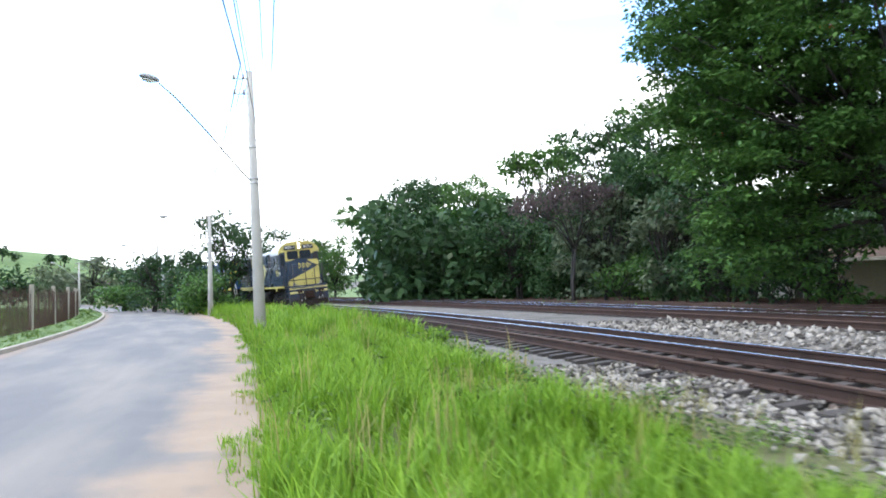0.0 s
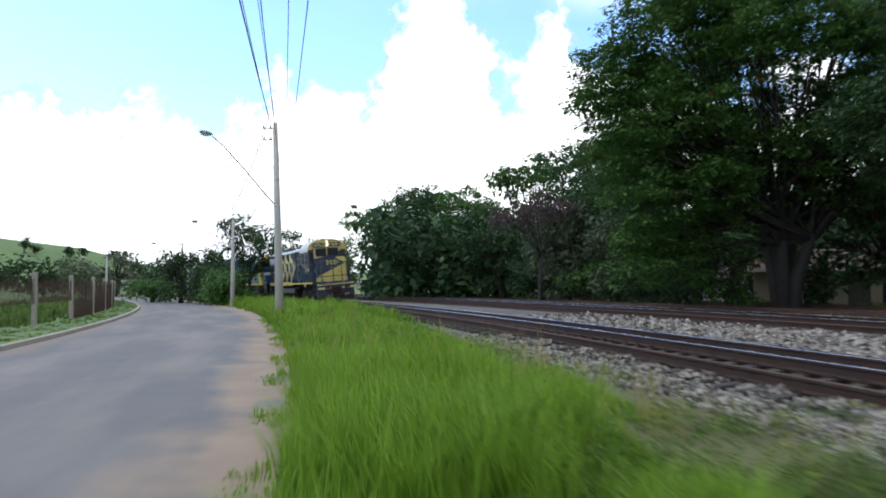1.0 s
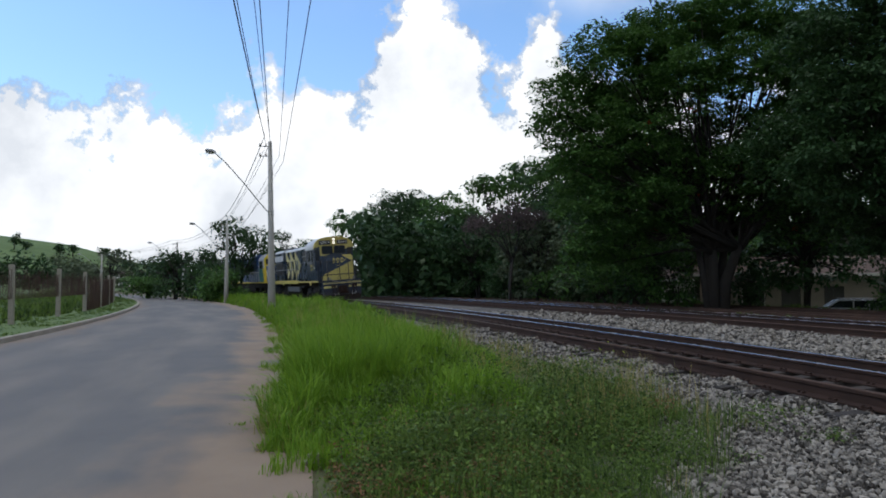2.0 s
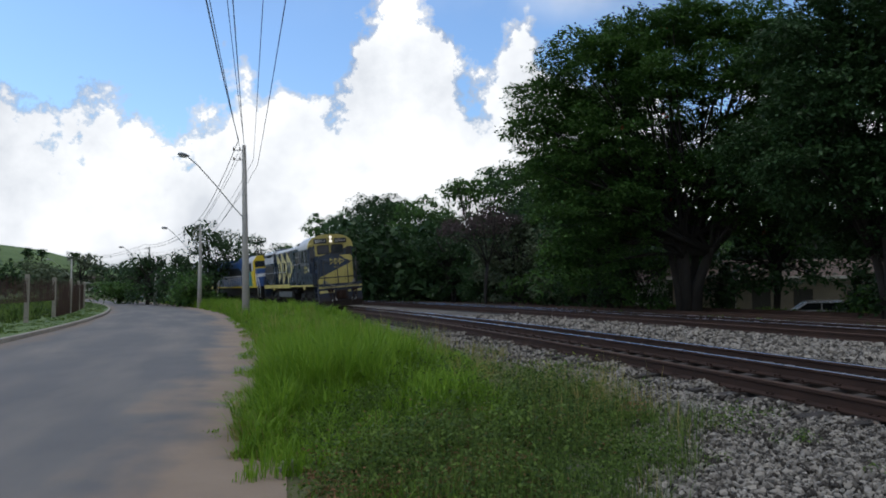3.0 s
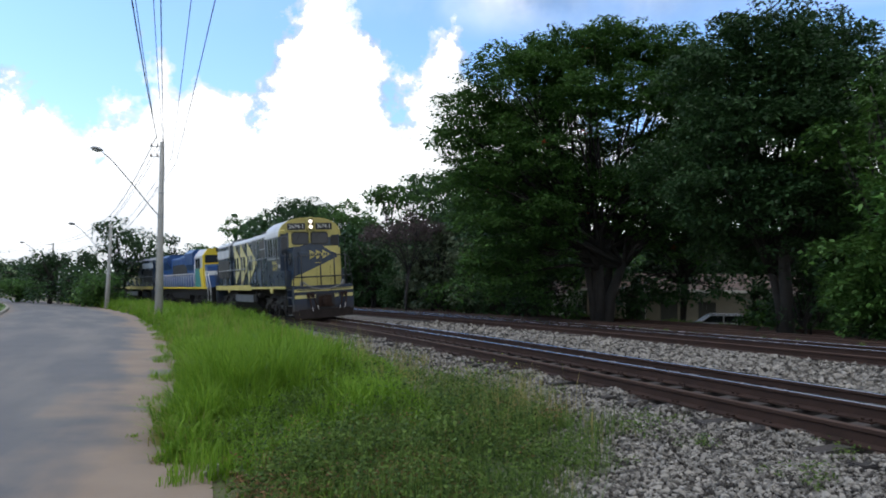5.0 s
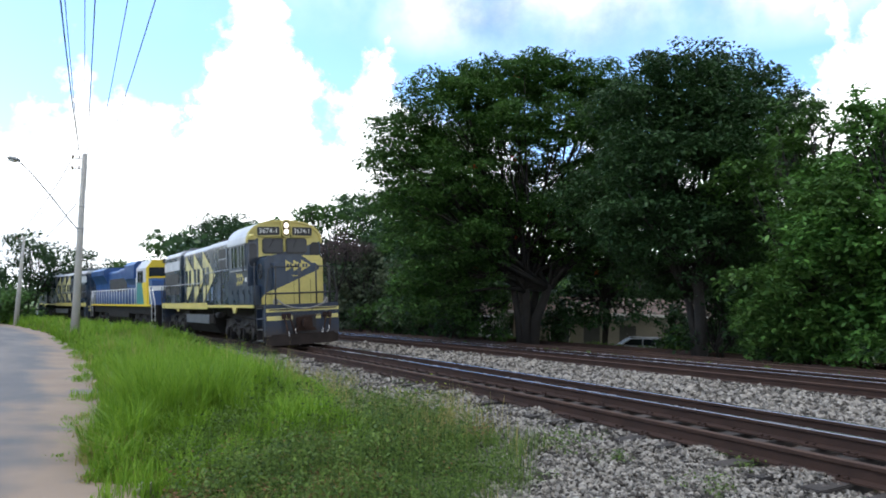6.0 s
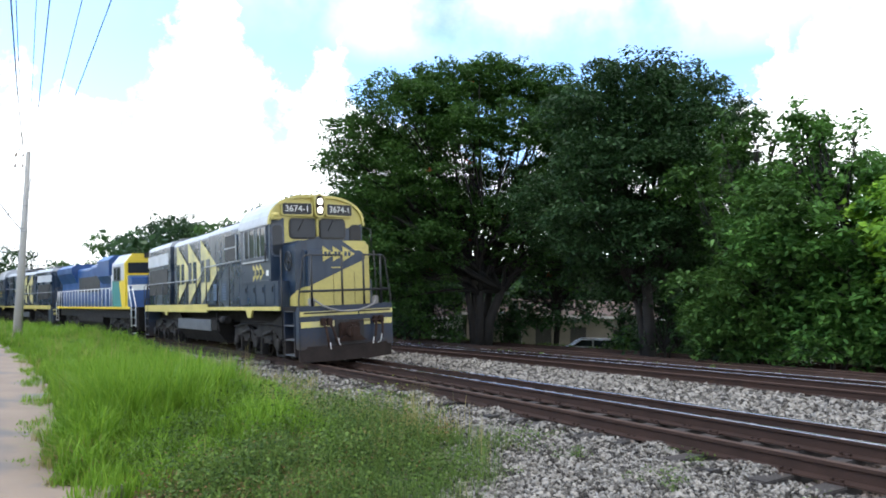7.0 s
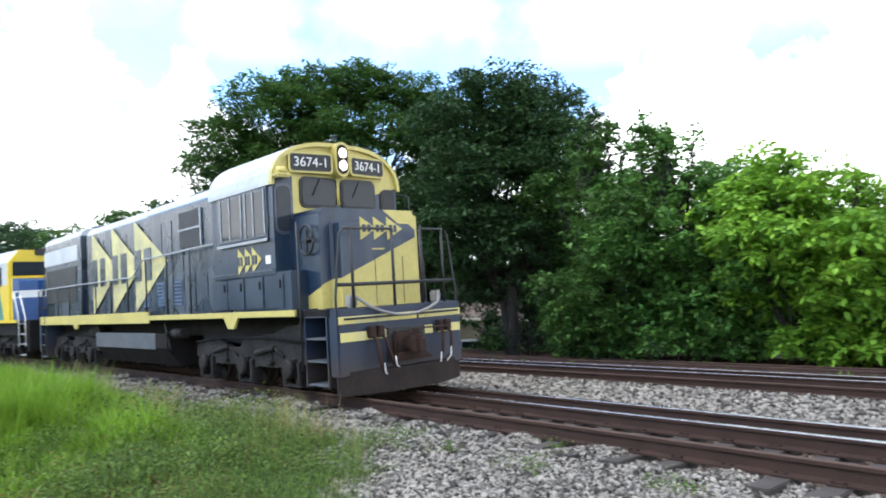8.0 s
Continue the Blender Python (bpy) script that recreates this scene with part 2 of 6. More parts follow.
TOP = 0.46                           # height of the main track's rail tops, mean of both sides
CANT = 0.065                         # half the height between inner and outer rail


def edge_u(y):
    """Offset at which the verge's growth gives way to the ballast."""
    return float(np.interp(y, [0, 4.0, 5.0, 7.0, 11.5, 17.0, 24.0, 32.0], [-5.6, -5.0, -4.4, -2.95, -2.3, -2.5, -2.4, -1.9]))


def ground_z(x, y):
    u = x - xc(y)
    if u < -18.5:
        z = 0.12 + 1.3 * smooth(-18.5, -32, u) + 2.0 * smooth(-32, -80, u)
    elif u < -15.0:
        z = 0.12 if u < -15.25 else 0.12 * smooth(-15.0, -15.2, u)
    elif u < -7.6:
        z = 0.05 * (1 - ((u + 11.4) / 3.8) ** 2) if abs(u + 11.4) < 3.8 else 0.0
    elif u < -3.0:
        z = 0.12 * smooth(-7.6, -5.8, u) + 0.04 * smooth(-4.2, -3.0, u)
    elif u < 2.2:
        z = 0.16 - 0.08 * smooth(-2.6, -1.4, u) + 0.12 * smooth(1.0, 2.2, u)
    elif u < 23:
        z = 0.20
    else:
        z = 0.20 - 1.2 * smooth(23, 28, u)
    if u < -18.5 or u > 30:
        z += 0.5 * noise.noise((x * 0.02, y * 0.02, 0.0)) * smooth(30, 80, abs(u))
    # the far hill and the rise of the land round about
    z += 23.0 * math.exp(-((x + 185) / 75) ** 2 - ((y - 330) / 110) ** 2)
    r = math.hypot(x, y)
    z += 9.0 * smooth(260, 900, r) + 0.03 * max(0.0, r - 900)
    return z


def mesh_object(name, verts, faces, mat, parent=None, smooth_shade=False):
    me = bpy.data.meshes.new(name)
    me.from_pydata([tuple(v) for v in verts], [], faces)
    if mat:
        me.materials.append(mat)
    if smooth_shade:
        me.polygons.foreach_set("use_smooth", [True] * len(me.polygons))
    ob = new(name, me)
    if parent:
        ob.parent = parent
    return ob


def poly_mesh(name, verts, sides, mat):
    """A mesh from an array of vertices, each run of `sides` of them one face."""
    verts = np.asarray(verts, dtype=np.float32).reshape(-1, 3)
    n = len(verts) // sides
    me = bpy.data.meshes.new(name)
    me.vertices.add(n * sides)
    me.vertices.foreach_set("co", verts.ravel())
    me.loops.add(n * sides)
    me.loops.foreach_set("vertex_index", np.arange(n * sides, dtype=np.int32))
    me.polygons.add(n)
    me.polygons.foreach_set("loop_start", np.arange(0, n * sides, sides, dtype=np.int32))
    me.polygons.foreach_set("loop_total", np.full(n, sides, dtype=np.int32))
    me.materials.append(mat)
    me.update(calc_edges=True)
    return me


def indexed_mesh(name, verts, faces, mat, smooth_shade=False):
    verts, faces = np.asarray(verts, dtype=np.float32), np.asarray(faces, dtype=np.int32)
    n, s = faces.shape
    me = bpy.data.meshes.new(name)
    me.vertices.add(len(verts))
    me.vertices.foreach_set("co", verts.ravel())
    me.loops.add(n * s)
    me.loops.foreach_set("vertex_index", faces.ravel())
    me.polygons.add(n)
    me.polygons.foreach_set("loop_start", np.arange(0, n * s, s, dtype=np.int32))
    me.polygons.foreach_set("loop_total", np.full(n, s, dtype=np.int32))
    me.polygons.foreach_set("use_smooth", np.full(n, smooth_shade, dtype=bool))
    me.materials.append(mat)
    me.update(calc_edges=True)
    return me


def part(name, bm, mat, parent, label=""):
    me = bpy.data.meshes.new(name)
    bm.normal_update()
    bm.to_mesh(me)
    bm.free()
    me.materials.append(mat)
    ob = new(name, me)
    ob.parent = parent
    return tagged(ob, label)


def box(bm, x0, y0, z0, x1, y1, z1, bevel=0.0, m=None):
    r = bmesh.ops.create_cube(bm, size=1.0)
    vs = r["verts"]
    t = Matrix.Translation(((x0 + x1) / 2, (y0 + y1) / 2, (z0 + z1) / 2)) @ Matrix.Diagonal((abs(x1 - x0), abs(y1 - y0), abs(z1 - z0), 1))
    bmesh.ops.transform(bm, matrix=t, verts=vs)
    if bevel:
        es = list({e for v in vs for e in v.link_edges})
        r = bmesh.ops.bevel(bm, geom=es, offset=bevel, segments=2, affect="EDGES", clamp_overlap=True)
        vs = list({v for f in r["faces"] for v in f.verts} | {v for v in vs if v.is_valid})
    if m is not None:
        bmesh.ops.transform(bm, matrix=m, verts=vs)
    return bm


def rod(bm, pts, radius, sides=8, radius2=None, caps=True):
    """A round bar along points."""
    pts = [Vector(p) for p in pts]
    rings = []
    for i, p in enumerate(pts):
        d = (pts[min(i + 1, len(pts) - 1)] - pts[max(i - 1, 0)]).normalized()
        a = d.orthogonal().normalized() if i == 0 else (prev - d * prev.dot(d)).normalized()
        prev = a
        b = d.cross(a)
        r = radius if radius2 is None else radius + (radius2 - radius) * i / (len(pts) - 1)
        rings.append([bm.verts.new(p + r * (a * math.cos(k * 2 * math.pi / sides) + b * math.sin(k * 2 * math.pi / sides))) for k in range(sides)])
    for r0, r1 in zip(rings, rings[1:]):
        for k in range(sides):
            bm.faces.new((r0[k], r0[(k + 1) % sides], r1[(k + 1) % sides], r1[k])).smooth = True
    if caps:
        bm.faces.new(rings[0][::-1])
        bm.faces.new(rings[-1])
    return bm


def prism(bm, outline, y0, y1, axis="y"):
    """An outline of (a, b) pairs pushed along an axis: (x, z) along y, (y, z) along x, (x, y) along z."""
    def at(p, d):
        return {"y": (p[0], d, p[1]), "x": (d, p[0], p[1]), "z": (p[0], p[1], d)}[axis]
    a = [bm.verts.new(at(p, y0)) for p in outline]
    b = [bm.verts.new(at(p, y1)) for p in outline]
    n = len(outline)
    for i in range(n):
        bm.faces.new((a[i], a[(i + 1) % n], b[(i + 1) % n], b[i]))
    bm.faces.new(a[::-1])
    bm.faces.new(b)
    bmesh.ops.recalc_face_normals(bm, faces=bm.faces)
    return bm


def empty(name, m=None):
    ob = new(name)
    if m is not None:
        ob.matrix_basis = m
    return ob


# ---- the ground, one sheet to the horizon ----
def ground_data():
    us = [-1500, -1000, -700, -500, -380, -300, -240, -190, -150, -120, -95, -75, -60, -48, -38, -31, -26, -22, -19.5, -18.5, -17.2, -16, -15.3, -15.15, -15.0]
    us += [-14.9, -13.5, -12.5, -11.4, -10.3, -9.3, -8.3, -7.6, -7.2, -6.6, -5.8, -5, -4.2, -3.4, -3.0, -2.6, -2.2, -1.8, -1.4, 0, 1.0, 1.6, 2.2, 3, 4.5, 6, 7.5, 9, 11, 13, 15, 17, 19, 21, 23, 24.5, 26, 28, 31, 36, 44, 55, 70, 95, 130, 180, 260, 380, 550, 800, 1200, 1600]
    ys = [-900, -500, -250, -120, -60, -35] + [-20 + 2 * i for i in range(75)] + [134, 142, 152, 165, 180, 200, 225, 250, 280, 310, 340, 370, 410, 460, 530, 640, 800, 1000, 1300, 1700]
    verts, faces, tags = [], [], []
    for y in ys:
        for u in us:
            x = xc(min(y, 160)) + u if abs(u) < 60 or y < 160 else xc(160) + u
            verts.append((x, y, ground_z(x, y)))
    n = len(us)
    for j in range(len(ys) - 1):
        for i in range(n - 1):
            faces.append((j * n + i, j * n + i + 1, (j + 1) * n + i + 1, (j + 1) * n + i))
            um = (us[i] + us[i + 1]) / 2
            yq = (ys[j] + ys[j + 1]) / 2
            tags.append(1 if edge_u(yq) - 0.2 < um < 22.5 else (2 if -7.6 < um <= edge_u(yq) - 0.2 else 0))
    return verts, faces, tags


def make_ground():
    me = bpy.data.meshes.new("ground")
    verts, faces, tags = ground_data()
    me.from_pydata(verts, [], faces)
    for k in ("meadow", "gravel", "soil"):
        me.materials.append(M[k])
    me.polygons.foreach_set("material_index", tags)
    me.polygons.foreach_set("use_smooth", [True] * len(faces))
    return tagged(new("ground", me), "grassy ground with a bed of grey railway ballast", "ground", kind="structure")


def strip(name, u_left, u_right, y0, y1, step, lift, mat, cross=6, wobble=0.0):
    """A sheet that lies on the ground between two offsets from the main track."""
    verts, faces = [], []
    n = int((y1 - y0) / step)
    for j in range(n + 1):
        y = y0 + step * j
        a = u_left + wobble * noise.noise((y * 0.35, 3.1, 0)) + 0.5 * wobble * noise.noise((y * 1.7, 9.0, 0))
        b = u_right + wobble * noise.noise((y * 0.35, 7.7, 0)) + 0.5 * wobble * noise.noise((y * 1.7, 1.0, 0))
        for i in range(cross + 1):
            u = a + (b - a) * i / cross
            x = xc(y) + u
            verts.append((x, y, ground_z(x, y) + lift))
    for j in range(n):
        for i in range(cross):
            k = j * (cross + 1) + i
            faces.append((k, k + 1, k + cross + 2, k + cross + 1))
    return mesh_object(name, verts, faces, mat, smooth_shade=True)


make_ground()
road = strip("road", -14.98, -7.15, -40, 150, 0.5, 0.015, M["road"], cross=12, wobble=0.0)
values = road.data.attributes.new("across", "FLOAT", "POINT")
values.data.foreach_set("value", [(k % 13) / 12 for k in range(len(road.data.vertices))])
tagged(road, "worn grey asphalt road with sandy edges, bending to the left", "road", kind="structure")


def build_kerb():
    verts, faces = [], []
    ys = [-20 + 1.0 * i for i in range(141)]
    for y in ys:
        x = xc(y) - 15.02
        for dx, z in ((0.02, -0.05), (0.0, 0.15), (-0.16, 0.16), (-0.18, -0.05)):
            verts.append((x + dx, y, z))
    for j in range(len(ys) - 1):
        for i in range(3):
            faces.append((4 * j + i, 4 * j + 4 + i, 4 * j + 5 + i, 4 * j + 1 + i))
    return tagged(mesh_object("kerb", verts, faces, M["concrete_old"]), "low weathered concrete kerb beside the road", "kerb", kind="structure")


build_kerb()


# ---- railway tracks ----
RAIL = [(-0.075, -0.195), (-0.075, -0.178), (-0.013, -0.155), (-0.013, -0.055), (-0.038, -0.042), (-0.038, -0.007), (-0.030, 0.0),
        (0.030, 0.0), (0.038, -0.007), (0.038, -0.042), (0.013, -0.055), (0.013, -0.155), (0.075, -0.178), (0.075, -0.195)]


def track_z(offset):
    return TOP if offset == 0 else (TOP + 0.05 if offset < 12 else TOP - 0.02)


def rail(name, offset, side, cant, y0, y1, mat, head, parent):
    """One rail: the profile swept along the curve; its running face worn bright where it is used."""
    verts, faces, tags = [], [], []
    n = int((y1 - y0) / 1.0)
    for j in range(n + 1):
        y = y0 + (y1 - y0) * j / n
        d = Vector((slope(y), 1, 0)).normalized()
        nrm = Vector((d.y, -d.x, 0))
        c = Vector((xc(y) + offset, y, 0)) + nrm * side
        tilt = cant / 0.8
        for a, b in RAIL:
            p = c + nrm * a
            verts.append((p.x, p.y, track_z(offset) + side * tilt + b + a * tilt))
    k = len(RAIL)
    for j in range(n):
        for i in range(k - 1):
            faces.append((j * k + i, (j + 1) * k + i, (j + 1) * k + i + 1, j * k + i + 1))
            tags.append(1 if head and 4 < i < 8 else 0)
    me = bpy.data.meshes.new(name)
    me.from_pydata(verts, [], faces)
    me.materials.append(mat)
    if head:
        me.materials.append(head)
        me.polygons.foreach_set("material_index", tags)
    ob = new(name, me)
    ob.parent = parent
    return ob


def tie_mesh():
    bm = bmesh.new()
    box(bm, -1.4, -0.12, -0.17, 1.4, 0.12, 0.0, bevel=0.012)
    me = bpy.data.meshes.new("tie")
    bm.to_mesh(me)
    bm.free()
    me.materials.append(M["tie"])
    return me


def plate_mesh():
    bm = bmesh.new()
    box(bm, -0.13, -0.09, -0.002, 0.13, 0.09, 0.018)
    for sx in (-1, 1):
        for sy in (-0.05, 0.05):
            box(bm, sx * 0.095 - 0.014, sy - 0.014, 0.018, sx * 0.095 + 0.014, sy + 0.014, 0.05)
        box(bm, sx * 0.085 - 0.02, -0.035, 0.018, sx * 0.085 + 0.02, 0.035, 0.034)
    me = bpy.data.meshes.new("tie_plate")
    bm.to_mesh(me)
    bm.free()
    me.materials.append(M["rust"])
    return me


def build_track(offset, sides, cant, dull, y0, y1, label):
    t = tagged(empty("railway_track"), label, "railway track", "railway tracks")
    for s in sides:
        lit = s not in dull
        rail("rail", offset, s, cant, y0, y1, M["rust"] if offset < 12 else M["rust_light"], M["railhead"] if lit else M["rust_light"], t)
    me, pl = tie_mesh(), plate_mesh()
    rnd = random.Random(int(offset * 10) + 5)
    y, count = max(y0, -6.0), 0
    while y < min(y1, 90) and count < 170:
        o = new("tie", me)
        o.parent = t
        a = math.atan2(-slope(y), 1) + rnd.uniform(-0.015, 0.015)
        base = pose(xc(y) + offset + rnd.uniform(-0.06, 0.06), y, track_z(offset) - 0.195 - rnd.uniform(0, 0.012)) @ Matrix.Rotation(a, 4, "Z") @ Matrix.Rotation(-math.atan(cant / 0.8), 4, "Y")
        o.matrix_basis = base
        if y < 26 and offset < 1:
            for s in sides:
                q = new("tie_plate", pl)
                q.parent = t
                q.matrix_basis = base @ pose(s, 0, 0.004)
        y += 0.56 + rnd.uniform(-0.02, 0.02)
        count += 1
    return t


track_main = build_track(0.0, (-0.835, 0.20, 0.835), CANT, (-0.835,), -25, 140, "mixed-gauge railway track with three rusty brown rails, polished heads")
build_track(8.45, (-0.835, 0.20, 0.835), CANT, (-0.835,), -25, 140, "second mixed-gauge track with rusty rails in grey ballast")
build_track(15.1, (-0.8, 0.8), 0.0, (-0.8, 0.8), -25, 120, "unused siding with dull rusty brown rails")
build_track(20.6, (-0.8, 0.8), 0.0, (-0.8, 0.8), -25, 120, "overgrown siding with dull rusty brown rails")



def icosahedron():
    bm = bmesh.new()
    bmesh.ops.create_icosphere(bm, subdivisions=1, radius=1.0)
    bm.verts.ensure_lookup_table()
    v = np.array([x.co[:] for x in bm.verts])
    f = np.array([[x.index for x in q.verts] for q in bm.faces])
    bm.free()
    return v, f


def build_stones():
    """Broken stones of the ballast, by zones of the plan: offset from, to, y from, to, number, size."""
    rng = np.random.default_rng(7)
    V, F = icosahedron()
    ring = [(math.cos(k * 1.2566), math.sin(k * 1.2566), 0.0) for k in range(5)]
    V5 = np.array(ring + [(0, 0, 0.9), (0, 0, -0.9)])
    F5 = np.array([[k, (k + 1) % 5, 5] for k in range(5)] + [[(k + 1) % 5, k, 6] for k in range(5)])
    V20, F20 = V, F
    zones = [(-3.3, -0.95, 1.0, 7.5, 17500, 0.022), (-3.3, -0.95, 7.5, 13.0, 6500, 0.030), (-3.3, -0.95, 13.0, 26.0, 4200, 0.042), (-1.0, 0.85, 1.5, 11.0, 4600, 0.032), (-1.0, 0.85, 11.0, 24.0, 2200, 0.042),
             (0.95, 4.5, 1.0, 10.0, 7500, 0.036), (0.95, 4.5, 10.0, 20.0, 4000, 0.046), (4.5, 7.45, 3.0, 26.0, 8000, 0.044), (1.0, 7.4, 20.0, 38.0, 3000, 0.065), (-5.4, -3.3, 1.5, 8.0, 20000, 0.0205)]
    vs, fs, base = [], [], 0
    rvs, rfs, rbase = [], [], 0
    for u0, u1, y0, y1, n, size in zones:
        V, F = (V20, F20) if size < 0.0215 else (V5, F5)
        ys = rng.uniform(y0, y1, n)
        us = rng.uniform(u0, u1, n)
        if u0 == -3.3:
            us = u1 + (u0 - u1) * rng.uniform(0, 1, n) ** 1.15
        if u1 <= -0.9:
            keep = us > np.array([edge_u(y) for y in ys]) - 0.35 + rng.normal(0, 0.22, n)
            us, ys = us[keep], ys[keep]
            n = len(us)
        xs = np.array([xc(y) for y in ys]) + us
        zs = np.array([ground_z(x, y) for x, y in zip(xs, ys)])
        if u1 <= 1.0:      # filled up to the ties between and beside the rails
            lift = np.where(np.abs(us) < 1.4, 0.055 + us * 0.07, 0.012)
            zs = zs + lift
            tie_top = track_z(0.0) - 0.195 + us * CANT / 0.8
            heap = np.array([noise.noise((x * 1.7, y * 1.7, 4.0)) for x, y in zip(xs, ys)])
            shoulder = (us < -0.93) & (us > -1.62)
            fade = np.clip((us + 1.62) / 0.25, 0, 1)
            zs = np.where(shoulder, zs + (np.maximum(zs, tie_top - 0.034 + 0.13 * heap) - zs) * fade, zs)
        else:
            zs = zs + 0.05 * np.clip(1.0 - (us - 0.95) / 2.0, 0, 1) + 0.05 * np.clip((us - 6.5) / 1.5, 0, 1)
        zs = zs + rng.uniform(-0.012, 0.022, n)
        sc = size * rng.uniform(0.55, 1.5, (n, 1, 1)) * rng.uniform(0.5, 1.4, (n, 1, 3))
        jit = 1 + rng.uniform(-0.42, 0.42, (n, len(V), 1))
        P = V[None] * jit * sc
        q = rng.normal(size=(n, 4))
        q /= np.linalg.norm(q, axis=1, keepdims=True)
        w, x, y_, z = q.T
        R = np.stack([np.stack([1 - 2 * (y_ * y_ + z * z), 2 * (x * y_ - z * w), 2 * (x * z + y_ * w)], -1),
                      np.stack([2 * (x * y_ + z * w), 1 - 2 * (x * x + z * z), 2 * (y_ * z - x * w)], -1),
                      np.stack([2 * (x * z - y_ * w), 2 * (y_ * z + x * w), 1 - 2 * (x * x + y_ * y_)], -1)], 1)
        P = np.einsum("nij,nkj->nki", R, P) + np.stack([xs, ys, zs], -1)[:, None]
        if u0 == -1.0:
            rvs.append(P.reshape(-1, 3))
            rfs.append((np.arange(n)[:, None, None] * len(V) + F[None]).reshape(-1, 3) + rbase)
            rbase += n * len(V)
            continue
        vs.append(P.reshape(-1, 3))
        fs.append((np.arange(n)[:, None, None] * len(V) + F[None]).reshape(-1, 3) + base)
        base += n * len(V)
    me = indexed_mesh("ballast", np.concatenate(rvs), np.concatenate(rfs), M["stone_rust"])
    tagged(new("ballast", me), "rust-stained brown stones between the rails", "ballast", kind="stuff")
    me = indexed_mesh("ballast", np.concatenate(vs), np.concatenate(fs), M["stone"])
    return tagged(new("ballast", me), "loose broken grey stones around the rails", "ballast", kind="stuff")


build_stones()


# ---- fence, poles, wires ----
def build_post_mesh():
    bm = bmesh.new()
    box(bm, -0.09, -0.09, -0.3, 0.09, 0.09, 2.25, bevel=0.015)
    return bm


def build_fence():
    fence = tagged(empty("fence"), "wire fence with weathered concrete posts along the road", "fence")
    first = None
    spots = []
    y = 6.0
    while y < 112:
        spots.append(y)
        y += 7.2
    for y in spots:
        x = xc(y) - 17.3
        m = pose(x, y, ground_z(x, y), random.uniform(-1.5, 1.5), random.uniform(-1.5, 1.5), 10)
        if first is None:
            first = part("post", build_post_mesh(), M["concrete_old"], fence)
            first.matrix_basis = m
        else:
            o = new("post", first.data)
            o.parent = fence
            o.matrix_basis = m
    bm = bmesh.new()
    for h in (0.25, 0.7, 1.15, 1.6, 2.05):
        rod(bm, [(xc(y) - 17.25, y, ground_z(xc(y) - 17.25, y) + h) for y in spots], 0.006, 4)
    part("wire", bm, M["rust"], fence, "rusty strained wires")
    bm = bmesh.new()
    y = spots[2]
    while y < spots[-1]:
        x = xc(y) - 17.27
        z = ground_z(x, y)
        foot = 0.95 if y < spots[5] else 0.0
        rod(bm, [(x, y, z + foot), (x, y + random.uniform(-0.05, 0.05), z + random.uniform(1.75, 2.1))], 0.012, 3, caps=False)
        y += 0.12
    part("mesh", bm, M["rust_light"], fence, "rusty brown upright wires")
    return fence


build_fence()


def build_pole(y, height, u=-7.2, lamp=True, lean=0.0):
    x = xc(y) + u
    p = tagged(empty("utility_pole", pose(x, y, ground_z(x, y) - 0.2, 0, lean, 8)), "slender tapered concrete utility pole with a street lamp in the grass" if lamp else "bare concrete pole in the grass", "utility pole", "utility poles along the road")
    bm = bmesh.new()
    rod(bm, [(0, 0, 0), (0, 0, height * 0.5), (0, 0, height)], 0.20, 10, 0.10)
    part("shaft", bm, M["concrete"], p)
    if not lamp:
        return p
    za = height * 0.60
    bm = bmesh.new()
    rod(bm, [(-0.1, 0, za), (-0.5, -0.4, za + 0.45), (-1.2, -1.2, za + 1.32), (-2.0, -2.1, za + 2.22), (-2.35, -2.6, za + 2.50)], 0.028, 6)
    part("lamp_arm", bm, M["steel"], p, "thin curved steel arm")
    bm = bmesh.new()
    r = bmesh.ops.create_uvsphere(bm, u_segments=12, v_segments=8, radius=0.5)
    bmesh.ops.transform(bm, matrix=pose(-2.55, -2.9, za + 2.57, 0, 0, -32) @ Matrix.Diagonal((0.28, 0.75, 0.2, 1)), verts=bm.verts)
    head = part("lamp_head", bm, M["lamp_grey"], p, "grey lamp housing")
    bm = bmesh.new()
    box(bm, -0.09, -0.22, -0.02, 0.09, 0.18, 0.02, bevel=0.015, m=pose(-2.57, -2.94, za + 2.475, 0, 0, -32))
    part("lens", bm, M["lens"], head)
    for k, z in enumerate((height - 0.25, height - 0.75)):
        bm = bmesh.new()
        rod(bm, [(-0.55, 0, z), (0.1, 0, z)], 0.022, 6)
        part("bracket", bm, M["steel"], p)
        for dx in (-0.5, -0.2):
            bm = bmesh.new()
            rod(bm, [(dx, 0, z), (dx, 0, z + 0.07), (dx, 0, z + 0.16)], 0.045, 8, 0.03)
            part("insulator", bm, M["porcelain"], p)
    for z in (za - 0.1, za + 0.05, height * 0.72):
        bm = bmesh.new()
        rod(bm, [(0, 0, z), (0, 0, z + 0.06)], 0.20 - 0.1 * z / height + 0.015, 10)
        part("clamp", bm, M["steel"], p)
    return p


POLE_U = {-6.0: -7.2, 36.4: -7.15, 64.1: -7.5, 87.9: -9.2, 117.5: -14.5}
build_pole(-6.0, 9.4)
build_pole(36.4, 9.1, u=-7.15, lean=-1.4)
build_pole(64.1, 7.4, u=-7.5)
build_pole(87.9, 7.0, u=-9.2)
build_pole(117.5, 6.8, u=-14.5)
build_pole(80.0, 3.6, u=-9.6, lamp=False)


